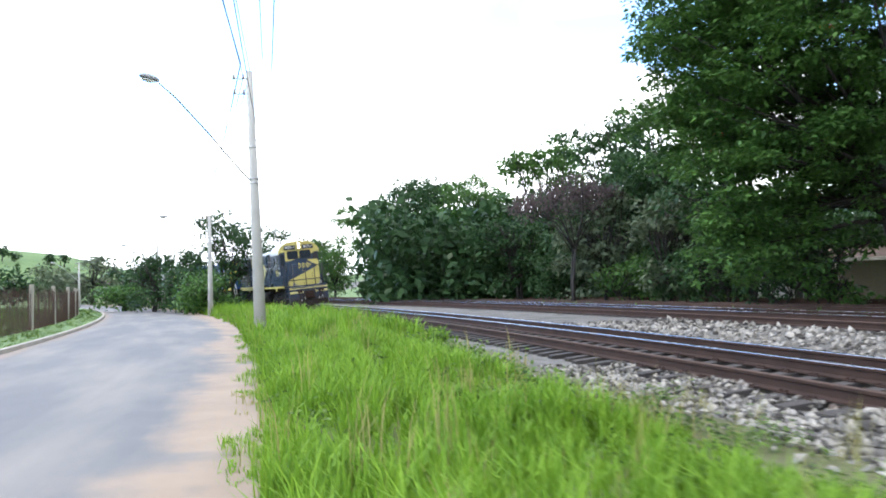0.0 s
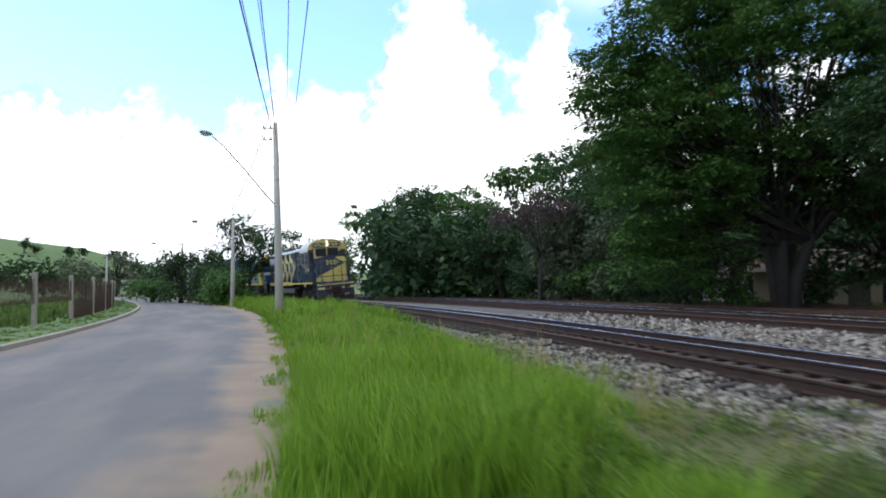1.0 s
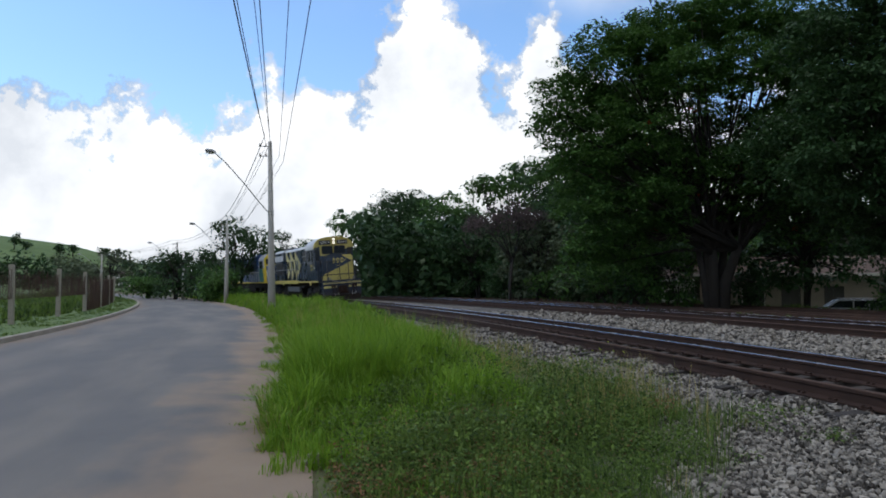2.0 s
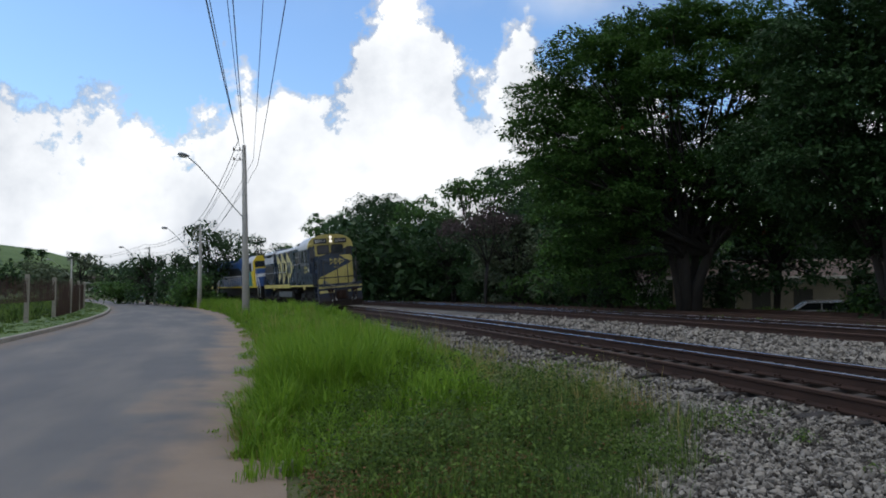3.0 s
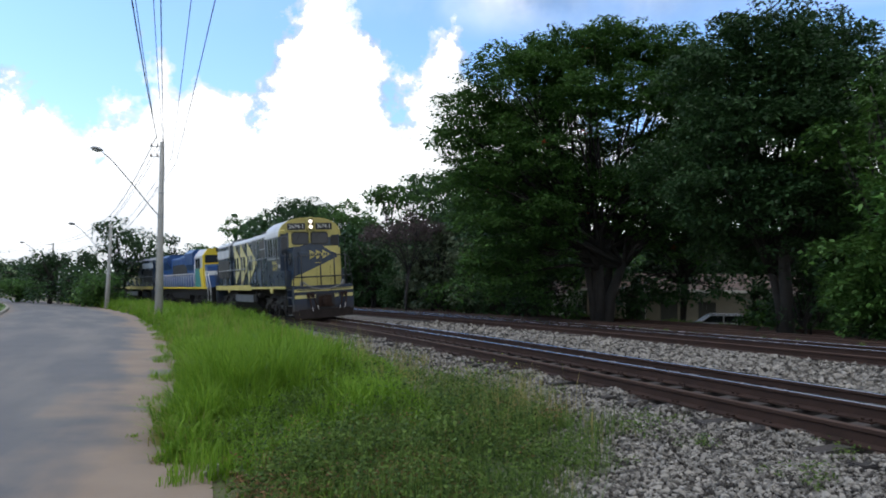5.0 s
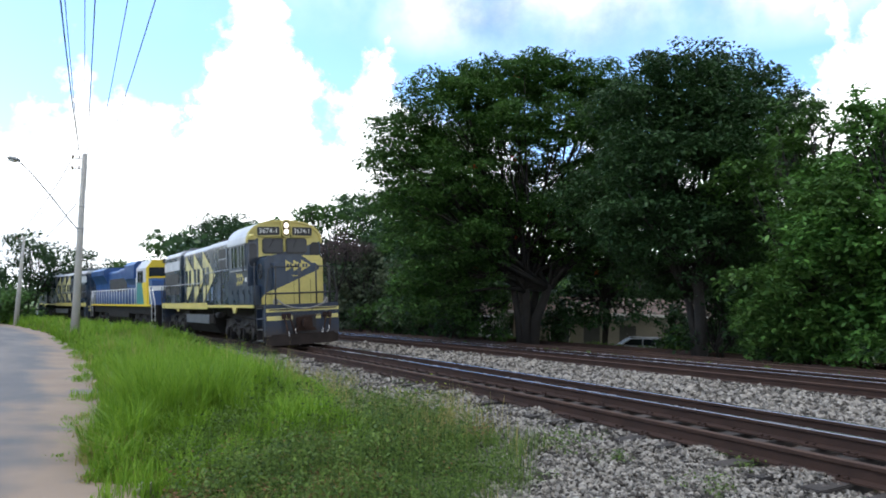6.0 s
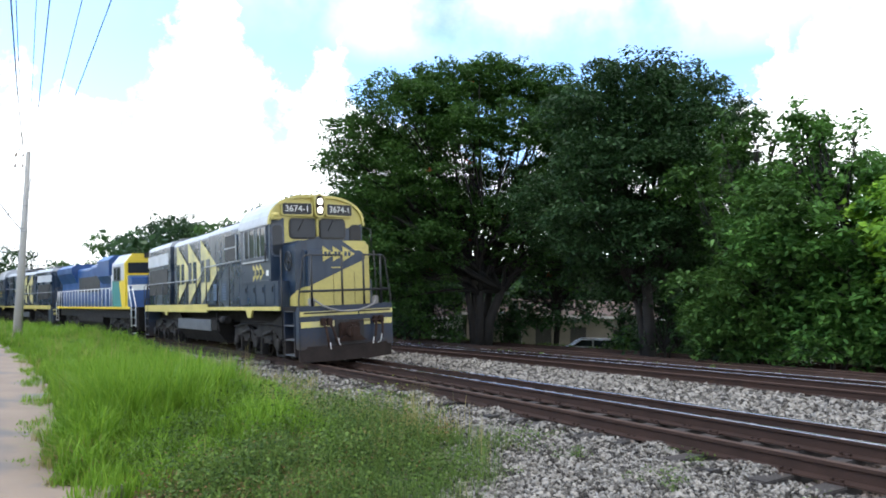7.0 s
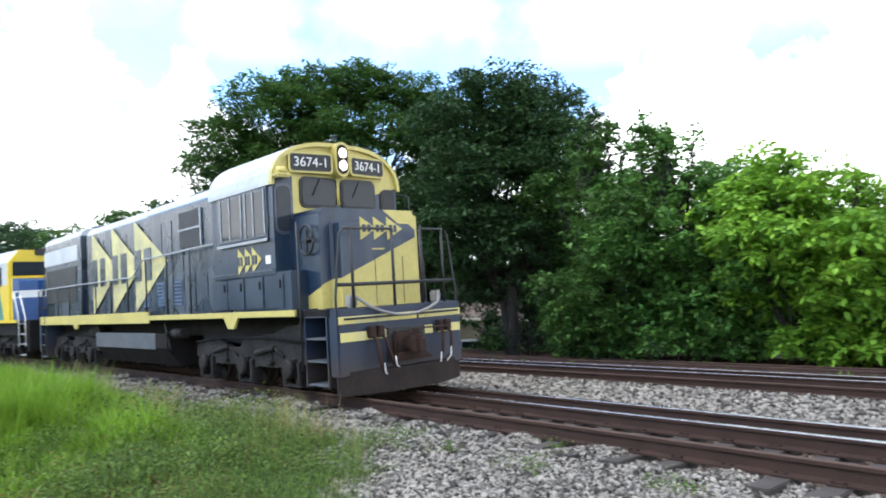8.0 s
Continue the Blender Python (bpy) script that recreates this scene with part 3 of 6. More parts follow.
def build_wires():
    ends = [(-0.50, 9.2, -1.05, 9.1, 0.020), (-0.42, 8.75, -0.85, 8.7, 0.012), (-0.2, 8.9, -0.3, 9.0, 0.010), (-0.05, 7.2, 0.05, 8.2, 0.012), (0.25, 8.2, 0.95, 8.9, 0.010), (0.45, 7.9, 1.7, 8.8, 0.012)]
    spans = [(-6.0, 36.4), (36.4, 64.1), (64.1, 87.9), (87.9, 117.5)]
    for a, za, b, zb, r in ends:
        w = bmesh.new()
        for k, (y0, y1) in enumerate(spans):
            pts = []
            for i in range(17):
                t = i / 16
                y = y0 + (y1 - y0) * t
                off = (b + (a - b) * t) if k == 0 else a
                z = (zb + (za - zb) * t) if k == 0 else za
                xa, xb = xc(y0) + POLE_U[y0], xc(y1) + POLE_U[y1]
                drop = (0, 0, 1.7, 2.1)[k] + (0, 1.7, 0.4, 0.2)[k] * t
                pts.append((xa + (xb - xa) * t + off, y, z - drop - 0.5 * 4 * t * (1 - t) * (0.9 if r < 0.015 else 1.2)))
            rod(w, pts, r, 5, caps=False)
        me = bpy.data.meshes.new("overhead_wire")
        w.to_mesh(me)
        w.free()
        me.materials.append(M["cable"])
        tagged(new("overhead_wire", me), "dark overhead cable sagging between the poles", "cable", "overhead wires")


build_wires()


# ---- trees ----
def leaf_quads(rng, centres, radii, per, size, flat=0.5, long=1.6, squash=0.7):
    """Leaves as bent quads scattered through clumps: arrays of vertices."""
    n = len(centres)
    d = rng.normal(size=(n, per, 3))
    d /= np.linalg.norm(d, axis=2, keepdims=True)
    rad = radii[:, None, None] * rng.uniform(0.25, 1.0, (n, per, 1)) ** 0.6
    p = centres[:, None] + d * rad * np.array([1, 1, squash])
    p = p.reshape(-1, 3)
    k = len(p)
    nrm = rng.normal(size=(k, 3)) + np.array([0, 0, flat * 2.0]) + d.reshape(-1, 3) * 0.5
    nrm /= np.linalg.norm(nrm, axis=1, keepdims=True)
    a = np.cross(nrm, rng.normal(size=(k, 3)))
    a /= np.linalg.norm(a, axis=1, keepdims=True) + 1e-9
    b = np.cross(nrm, a)
    s = size * rng.uniform(0.6, 1.4, (k, 1))
    tip = p + a * s * long - np.array([0, 0, 1]) * s * 0.25
    mid = p + a * s * long * 0.45
    return np.stack([p, mid + b * s * 0.42, tip, mid - b * s * 0.42], 1).reshape(-1, 3)


def crown_centres(rng, blobs, spacing):
    """Clump centres in the shells of several uneven ellipsoids (x, y, z, rx, ry, rz)."""
    out = []
    for bx, by, bz, rx, ry, rz in blobs:
        vol = 4.2 * rx * ry * rz
        n = max(6, int(vol / spacing ** 3 * 0.8))
        d = rng.normal(size=(n, 3))
        d /= np.linalg.norm(d, axis=1, keepdims=True)
        r = np.where(rng.uniform(0, 1, (n, 1)) < 0.7, rng.uniform(0.82, 1.04, (n, 1)), rng.uniform(0.3, 0.82, (n, 1)))
        d[:, 2] = np.where(rng.uniform(0, 1, n) < 0.35, np.abs(d[:, 2]), d[:, 2])
        lump = 1 + 0.22 * np.sin(d[:, :1] * 5 + bx) * np.cos(d[:, 1:2] * 4 + by) + rng.uniform(-0.12, 0.12, (n, 1))
        c = d * r * lump * np.array([rx, ry, rz]) + np.array([bx, by, bz])
        out.append(c)
    c = np.concatenate(out)
    return c[c[:, 2] > 0.3]


def build_limbs(rng, trunk_r, fork, blobs, lean=(0, 0), stems=1):
    bm = bmesh.new()
    for s in range(stems):
        ox, oy = (0, 0) if stems == 1 else (rng.uniform(-0.6, 0.6) * stems * 0.35, rng.uniform(-0.5, 0.5) * stems * 0.3)
        top = Vector((lean[0] + ox * 1.3, lean[1] + oy * 1.3, fork * rng.uniform(0.85, 1.15)))
        r = trunk_r * (1 if stems == 1 else rng.uniform(0.45, 0.75))
        pts = [Vector((ox * 0.4, oy * 0.4, -0.3)), Vector((ox * 0.6 + rng.uniform(-.1, .1), oy * 0.6, fork * 0.4)), top]
        rod(bm, pts, r * 1.25, 9, r * 0.8)
        for i, bl in enumerate(blobs):
            if stems > 1 and i % stems != s:
                continue
            c = Vector(bl[:3])
            for j in range(3):
                e = c + Vector((rng.uniform(-.6, .6) * bl[3], rng.uniform(-.6, .6) * bl[4], rng.uniform(-.2, .6) * bl[5]))
                m1 = top.lerp(e, 0.4) + Vector((rng.uniform(-.5, .5), rng.uniform(-.5, .5), rng.uniform(0, .8)))
                rod(bm, [top - Vector((0, 0, 0.3)), m1, e], r * 0.5, 6, 0.03)
                for q in range(2):
                    e2 = m1.lerp(e, 0.5) + Vector((rng.uniform(-.5, .5) * bl[3], rng.uniform(-.5, .5) * bl[4], rng.uniform(-.3, .6) * bl[5]))
                    rod(bm, [m1.lerp(e, 0.3), m1.lerp(e2, 0.6), e2], r * 0.2, 5, 0.015)
    return bm


def grown(blobs, wide, tall):
    return [(a * wide, b * wide, c * tall, d * wide, e * wide, f * tall) for a, b, c, d, e, f in blobs]


def build_tree(seed, blobs, trunk_r, fork, leaf, size, spacing, per, label, m, clump=None, stems=1, category="tree", flowers=0, flat=0.5, name="tree", bark="bark", squash=0.7):
    rng = np.random.default_rng(seed)
    t = tagged(empty(name, m), label, category)
    part("trunk", build_limbs(rng, trunk_r, fork, blobs, stems=stems), M[bark], t)
    c = crown_centres(rng, blobs, spacing)
    q = leaf_quads(rng, c, (clump or spacing * 0.75) * rng.uniform(0.6, 1.3, len(c)), per, size, flat, squash=squash)
    o = new("crown", poly_mesh("crown", q, 4, M[leaf]))
    o.parent = t
    if flowers:
        pick = c[rng.choice(len(c), flowers, replace=False)]
        q = leaf_quads(rng, pick, np.full(flowers, 0.22), 26, 0.075)
        o = new("flowers", poly_mesh("flowers", q, 4, M["flower"]))
        o.parent = t
        tagged(o, "scattered orange-red blossom")
    return t


def blob_set(rng, width, depth, z0, z1, n, size):
    """Uneven lobes that fill a crown from z0 to z1."""
    out = []
    for i in range(n):
        a, r = rng.uniform(0, 6.28), math.sqrt(rng.uniform(0, 1))
        z = rng.uniform(z0, z1)
        k = math.sqrt(max(0.15, 1 - ((z - (z0 * 0.45 + z1 * 0.55)) / ((z1 - z0) * 0.62)) ** 2))
        s = size * rng.uniform(0.7, 1.3)
        out.append((math.cos(a) * r * width * k, math.sin(a) * r * depth * k, z, s, s, s * 0.72))
    return out


def at(az, dist, z=None):
    """A place by its bearing from the origin, degrees to the left of +y, and its distance."""
    x, y = -math.sin(radians(az)) * dist, math.cos(radians(az)) * dist
    return x, y, ground_z(x, y) if z is None else z


def plant_trees():
    rnd = random.Random(3)
    # the great flamboyant tree beyond the tracks
    x, y, z = at(-23.9, 43)
    blobs = [(-7.5, 1, 10.3, 2.6, 2.6, 1.8), (-5.8, -1, 12.0, 2.8, 2.8, 1.6), (-3, 5, 7.5, 3.4, 2.4, 2.2), (-6.5, 4, 7.0, 2.8, 2.4, 2.2), (-3.4, 0, 13.4, 3.0, 3.0, 1.5), (0.0, 0, 14.2, 3.2, 3.0, 1.5), (3.4, 1, 14.5, 3.2, 3.0, 1.5),
             (-7.6, 0, 7.0, 2.2, 2.4, 1.5), (-5.2, -2, 8.3, 2.4, 2.4, 1.4), (-2.0, -2.5, 10.8, 2.6, 2.4, 1.4), (1.5, -2.5, 11.4, 2.6, 2.4, 1.4), (4.6, -1, 11.5, 2.4, 2.4, 1.6),
             (-6.8, -1, 4.6, 2.0, 2.2, 1.6), (-4.4, -2, 5.2, 2.0, 2.2, 1.4), (2.0, 2, 9.0, 2.4, 2.4, 1.6), (-1.0, 3, 8.0, 2.6, 2.4, 1.6), (-9.2, 0, 9.0, 1.4, 1.6, 0.9), (4.8, 0, 8.0, 2.2, 2.2, 1.8),
             (-0.5, 4, 11.5, 3.6, 2.6, 2.2), (-5.0, 4, 10.0, 3.0, 2.6, 2.0), (3.5, 4, 6.0, 2.6, 2.4, 2.0), (-2.5, 4, 5.6, 2.6, 2.4, 1.8),
             (-7.4, -1, 2.4, 1.8, 1.8, 1.4), (-5.4, 0, 2.6, 1.8, 1.8, 1.6), (-3.4, -1, 3.6, 1.8, 1.8, 1.2), (0.5, -2, 6.6, 2.2, 2.0, 1.3), (3.0, -2, 8.6, 2.2, 2.0, 1.4), (2.6, -1, 4.6, 1.8, 1.8, 1.2), (0.0, 1, 5.0, 2.0, 2.0, 1.2), (-2.2, 0, 7.2, 2.2, 2.0, 1.2),
             (6.0, -1, 4.6, 2.0, 1.8, 1.3), (7.6, 0, 5.6, 2.0, 1.8, 1.5), (5.6, 0, 6.6, 2.0, 1.8, 1.4), (7.0, 1, 8.2, 2.0, 1.8, 1.5), (6.4, 1, 14.0, 2.6, 2.4, 1.5), (7.2, 1, 11.0, 2.2, 2.2, 1.5)]
    build_tree(11, grown(blobs, 1.0, 1.145), 0.42, 4.0, "leaf_mid", 0.138, 0.72, 66, "broad spreading tree with feathery green leaves and a few orange-red blossoms", pose(x, y, z), clump=0.74, stems=5, flowers=16, squash=0.36, flat=1.3)
    # its taller, denser neighbour
    x, y, z = at(-37.3, 35)
    blobs = [(-1.3, 0, 12.3, 2.4, 2.4, 1.5), (1.6, 0, 12.5, 2.3, 2.4, 1.4), (3.8, 0, 11.3, 1.8, 2.2, 1.4), (-3.2, 0, 10.8, 2.2, 2.2, 1.6), (0.3, -1, 10.4, 2.6, 2.4, 1.8), (4.0, 0, 9.6, 1.5, 1.8, 1.0),
             (-3.4, -1, 8.2, 2.2, 2.2, 1.8), (-0.5, -2, 8.0, 2.4, 2.2, 1.7), (2.4, -1, 8.2, 2.0, 2.2, 1.6), (-3.8, -1, 5.8, 1.8, 2.0, 1.6), (-1.5, -2, 5.2, 2.0, 2.0, 1.6), (1.2, -1, 5.6, 2.0, 2.0, 1.6), (3.4, 0, 6.0, 1.6, 2.0, 1.8),
             (0.5, 3, 9.5, 3.0, 2.4, 2.2), (-2.5, 3, 7.0, 2.6, 2.4, 2.2), (2.5, 3, 5.5, 2.2, 2.2, 2.2), (-0.5, 2.5, 3.6, 2.6, 1.6, 1.4)]
    build_tree(12, grown(blobs, 1.06, 1.05), 0.40, 3.4, "leaf_dark", 0.13, 0.70, 76, "tall dense dark green tree beside the siding", pose(x, y, z), clump=0.72, stems=3, squash=0.45, flat=0.9)
    # slender shoots and the bright bushes on the far bank
    for k, (az, d, w, h, leaf, size, lab) in enumerate(((-44.5, 30.0, 3.0, 8.6, "leaf_mid", 0.15, "bushy young tree with long leaves on the bank"), (-50.0, 29.0, 3.0, 8.8, "leaf_green", 0.15, "bushy young tree with upright shoots on the bank"),
                                                       (-55.0, 28.5, 3.0, 7.4, "leaf_green", 0.17, "bright green broad-leaved bush on the bank"), (-60.5, 27.5, 3.2, 7.6, "leaf_bright", 0.18, "bright yellow-green broad-leaved bush on the bank"),
                                                       (-66.5, 27.0, 3.2, 6.8, "leaf_bright", 0.18, "bright green broad-leaved bush on the bank"))):
        x, y, z = at(az, d)
        rng = np.random.default_rng(40 + k)
        blobs = blob_set(rng, w, w, 0.7, h - 0.9, 24, 1.3)
        if k < 2:
            blobs += [(rng.uniform(-1.5, 1.5), rng.uniform(-1, 1), h + rng.uniform(-0.6, 0.7), 0.22, 0.22, 1.25) for _ in range(9)]
        build_tree(50 + k, blobs, 0.12, 1.2, leaf, size * 0.95, 0.6, 46, lab, pose(x, y, z), clump=0.52, stems=4, category="bush", flat=1.1, squash=0.5, name="bush")
    # the row of trees behind the sidings, farther along
    row = [(-4.0, 88, 4.0, 8.0, "leaf_mid"), (-8.0, 78, 4.5, 8.6, "leaf_mid"), (-12.0, 68, 4.4, 8.8, "leaf_dark"), (-15.5, 62, 4.0, 8.6, "leaf_dark"), (0.0, 100, 5.0, 8.8, "leaf_dark"), (3.2, 112, 4.5, 8.0, "leaf_mid"), (-17.5, 50, 3.0, 7.2, "leaf_dark"),
           (-30.0, 47, 3.4, 7.5, "leaf_dark"), (-41.0, 42, 3.6, 8.5, "leaf_dark"), (-6.0, 72, 3.0, 5.2, "leaf_dark"), (-10.5, 60, 2.6, 5.4, "leaf_grey"), (-2.0, 84, 3.0, 5.0, "leaf_dark"), (1.0, 92, 3.0, 5.0, "leaf_dark"), (-14.0, 54, 2.4, 5.0, "leaf_grey")]
    for k, (az, d, w, h, leaf) in enumerate(row):
        x, y, z = at(az, d)
        w, h = w * 1.15, h * (1.68 if (-16 < az < -7 and d > 60) or az > -5 else 1.52 if az > -13 else 1.36)
        rng = np.random.default_rng(80 + k)
        blobs = blob_set(rng, w, w, h * 0.12, h - 1.3, 20, w * 0.42)
        build_tree(100 + k, blobs, 0.22, h * 0.28, leaf, 0.22, 1.0, 28, "dense green tree in the row beyond the sidings", pose(x, y, z), clump=0.85, stems=2, squash=0.5)
    x, y, z = at(-8.4, 58)
    rng = np.random.default_rng(5)
    build_tree(131, [(-1.8, 0, 6.4, 1.6, 1.4, 0.9), (0, 0, 6.9, 1.9, 1.6, 1.0), (1.8, 0, 6.6, 1.4, 1.4, 1.1), (-2.8, 0, 6.0, 1.0, 1.0, 0.7)], 0.14, 3.5, "leaf_dead", 0.11, 0.6, 40, "withered tree with a brownish purple crown", pose(x, y, z), clump=0.6, stems=2)
    # dark trees beside the road, beyond the poles
    for k, (az, d, w, h, leaf) in enumerate(((12.9, 82, 3.2, 8.6, "leaf_dark"), (15.2, 78, 3.0, 5.8, "leaf_dark"), (17.5, 84, 3.0, 5.4, "leaf_dark"), (11.0, 88, 2.8, 5.6, "leaf_dark"), (9.0, 105, 3.2, 9.4, "leaf_dark"), (6.0, 118, 4.0, 8.8, "leaf_mid"),
                                             (8.0, 125, 4.0, 6.0, "leaf_dark"), (14.2, 72, 2.0, 3.4, "leaf_mid"), (19.5, 92, 2.2, 3.0, "leaf_mid"))):
        x, y, z = at(az, d)
        rng = np.random.default_rng(200 + k)
        blobs = blob_set(rng, w, w, h * 0.12, h - 1.0, 14, w * 0.45)
        build_tree(220 + k, blobs, 0.2, h * 0.25, leaf, 0.20, 0.9, 30, "dark leafy tree beside the road's bend", pose(x, y, z), clump=0.85, stems=2)
    # far trees round the village and on the hill
    for k, (az, d, w, h) in enumerate(((22.0, 150, 4.5, 9.0), (20.5, 165, 4.5, 7.5), (19.0, 180, 5, 7.5), (24.0, 170, 5, 6.5), (26.5, 150, 5, 6.0), (29.0, 140, 5, 6.0), (17.8, 200, 6, 7.0), (31.5, 135, 5, 6.5), (35.0, 130, 5, 7.0), (25.3, 200, 6, 8.0))):
        x, y, z = at(az, d)
        rng = np.random.default_rng(300 + k)
        build_tree(320 + k, blob_set(rng, w, w, 1.2, h - 1.2, 12, w * 0.42), 0.25, h * 0.3, "leaf_grey" if k % 3 == 0 else "leaf_dark", 0.5, 1.5, 12, "distant tree near the foot of the hill", pose(x, y, z), clump=1.3)
    for k, (az, d, h) in enumerate(((28.0, 318, 5.5), (25.2, 322, 3.5), (24.4, 324, 4.0), (22.4, 330, 4.5), (27.3, 322, 3.0))):
        x, y, z = at(az, d)
        rng = np.random.default_rng(400 + k)
        build_tree(420 + k, blob_set(rng, 1.8, 1.8, h * 0.5, h, 5, 1.2), 0.2, h * 0.5, "leaf_dark", 0.5, 1.0, 12, "lone tree on the crest of the hill", pose(x, y, z), clump=0.9)
    # shrubs below the trees
    for k, (az, d, w, h) in enumerate(((-9.0, 66, 2.4, 3.4), (-11.8, 58, 2.4, 3.2), (-14.2, 54, 2.2, 3.6), (-16.4, 50, 2.2, 3.6), (-18.6, 47, 2.0, 3.4), (-20.6, 45.5, 1.9, 3.8), (-6.0, 76, 2.6, 3.2), (-2.5, 86, 3.0, 3.4), (-23.6, 56, 2.6, 6.0), (-27.0, 60, 2.6, 7.0), (-33.5, 60, 2.6, 7.0), (-39.0, 46, 2.2, 5.0),
                                         (-38.5, 35.5, 1.8, 3.6), (1.5, 96, 3.0, 3.6), (-42.5, 32, 1.8, 3.4), (-26.3, 49, 1.2, 2.6), (-35.0, 47, 1.0, 4.6), (-36.2, 44, 1.3, 2.6))):
        x, y, z = at(az, d)
        rng = np.random.default_rng(500 + k)
        build_tree(520 + k, blob_set(rng, w, w, 0.5, h - 0.5, 10, w * 0.42), 0.08, 0.8, "leaf_mid" if k % 4 == 1 else "leaf_dark", 0.17, 0.6, 18, "dark shrub under the trees beyond the siding", pose(x, y, z), clump=0.55, stems=3, category="shrub", name="shrub")
    # woods that close the view behind the houses
    rng = np.random.default_rng(77)
    n = 3200
    az = np.radians(rng.uniform(-85, 4, n))
    d = rng.uniform(74, 100, n)
    xs, ys = np.sin(-az) * d, np.cos(az) * d
    top = 9.5 + 2.5 * np.array([noise.noise((x * 0.06, y * 0.06, 2.0)) for x, y in zip(xs, ys)])
    c = np.stack([xs, ys, -0.6 + top * rng.uniform(0, 1, n) ** 0.8], -1)
    q = leaf_quads(rng, c, np.full(n, 1.9), 24, 0.6)
    tagged(new("far_woods", poly_mesh("far_woods", q, 4, M["leaf_dark"])), "dark green woods behind the houses", "woods", kind="stuff")


plant_trees()


# ---- houses and the car beyond the tracks ----
M["plaster"] = material("plaster", (0.31, 0.265, 0.21), (0.17, 0.145, 0.12), 0.9, scale=0.8, fine=12, bump=0.2)
M["plaster_white"] = material("plaster_white", (0.72, 0.70, 0.66), (0.52, 0.50, 0.47), 0.9, scale=0.8, fine=12, bump=0.2)
M["roof_tile"] = material("roof_tile", (0.13, 0.085, 0.065), (0.065, 0.045, 0.036), 0.85, scale=1.5, fine=14, bump=0.6)
M["opening"] = material("opening", (0.06, 0.055, 0.05), (0.035, 0.032, 0.03), 0.35, bump=0.05)
M["car_paint"] = material("car_paint", (0.72, 0.74, 0.77), (0.62, 0.64, 0.67), 0.25, metal=0.5, bump=0)
M["car_glass"] = material("car_glass", (0.02, 0.025, 0.03), rough=0.05, bump=0)
M["rubber"] = material("rubber", (0.02, 0.02, 0.02), rough=0.8, bump=0.1)


def build_house(m, length, depth, wall_h, wall, roof, openings, label, pitch=1.3):
    """A low house: plastered walls with thickness, tiled roof, doors and windows set into the front (-y)."""
    h = tagged(empty("house", m), label, "house")
    cuts = sorted(openings)
    x = -length / 2
    pieces = []
    for x0, x1, z0, z1 in cuts:
        pieces += [(x, 0, x0, wall_h), (x0, z1, x1, wall_h)] + ([(x0, 0, x1, z0)] if z0 > 0 else [])
        x = x1
    for xa, za, xb, zb in pieces + [(x, 0, length / 2, wall_h)]:
        bm = bmesh.new()
        box(bm, xa, 0, za, xb, 0.25, zb)
        part("front_wall", bm, M[wall], h)
    for a in (-1, 1):
        bm = bmesh.new()
        box(bm, a * length / 2 - 0.12, 0.25, 0, a * length / 2 + 0.12, depth, wall_h)
        part("side_wall", bm, M[wall], h)
    bm = bmesh.new()
    box(bm, -length / 2, depth - 0.12, 0, length / 2, depth + 0.12, wall_h)
    part("back_wall", bm, M[wall], h)
    bm = bmesh.new()
    prism(bm, [(-0.6, wall_h), (depth / 2, wall_h + pitch), (depth + 0.6, wall_h), (depth + 0.6, wall_h + 0.14), (depth / 2, wall_h + pitch + 0.16), (-0.6, wall_h + 0.14)], -length / 2 - 0.5, length / 2 + 0.5, axis="x")
    part("roof", bm, M[roof], h)
    bm = bmesh.new()
    box(bm, -length / 2 - 0.5, -0.68, wall_h - 0.02, length / 2 + 0.5, -0.60, wall_h + 0.16)
    part("eave_board", bm, M["plaster_white"], h, "white eave board")
    for x0, x1, z0, z1 in cuts:
        bm = bmesh.new()
        box(bm, x0, 0.14, z0, x1, 0.18, z1)
        w = part("window" if z0 > 0 else "door", bm, M["opening"], h)
        bm = bmesh.new()
        for a in (x0 + 0.04, (x0 + x1) / 2, x1 - 0.04):
            box(bm, a - 0.03, 0.10, z0, a + 0.03, 0.14, z1)
        box(bm, x0, 0.10, z1 - 0.06, x1, 0.14, z1)
        part("frame", bm, M["plaster_white"] if z0 > 0 else M["opening"], w)
    return h


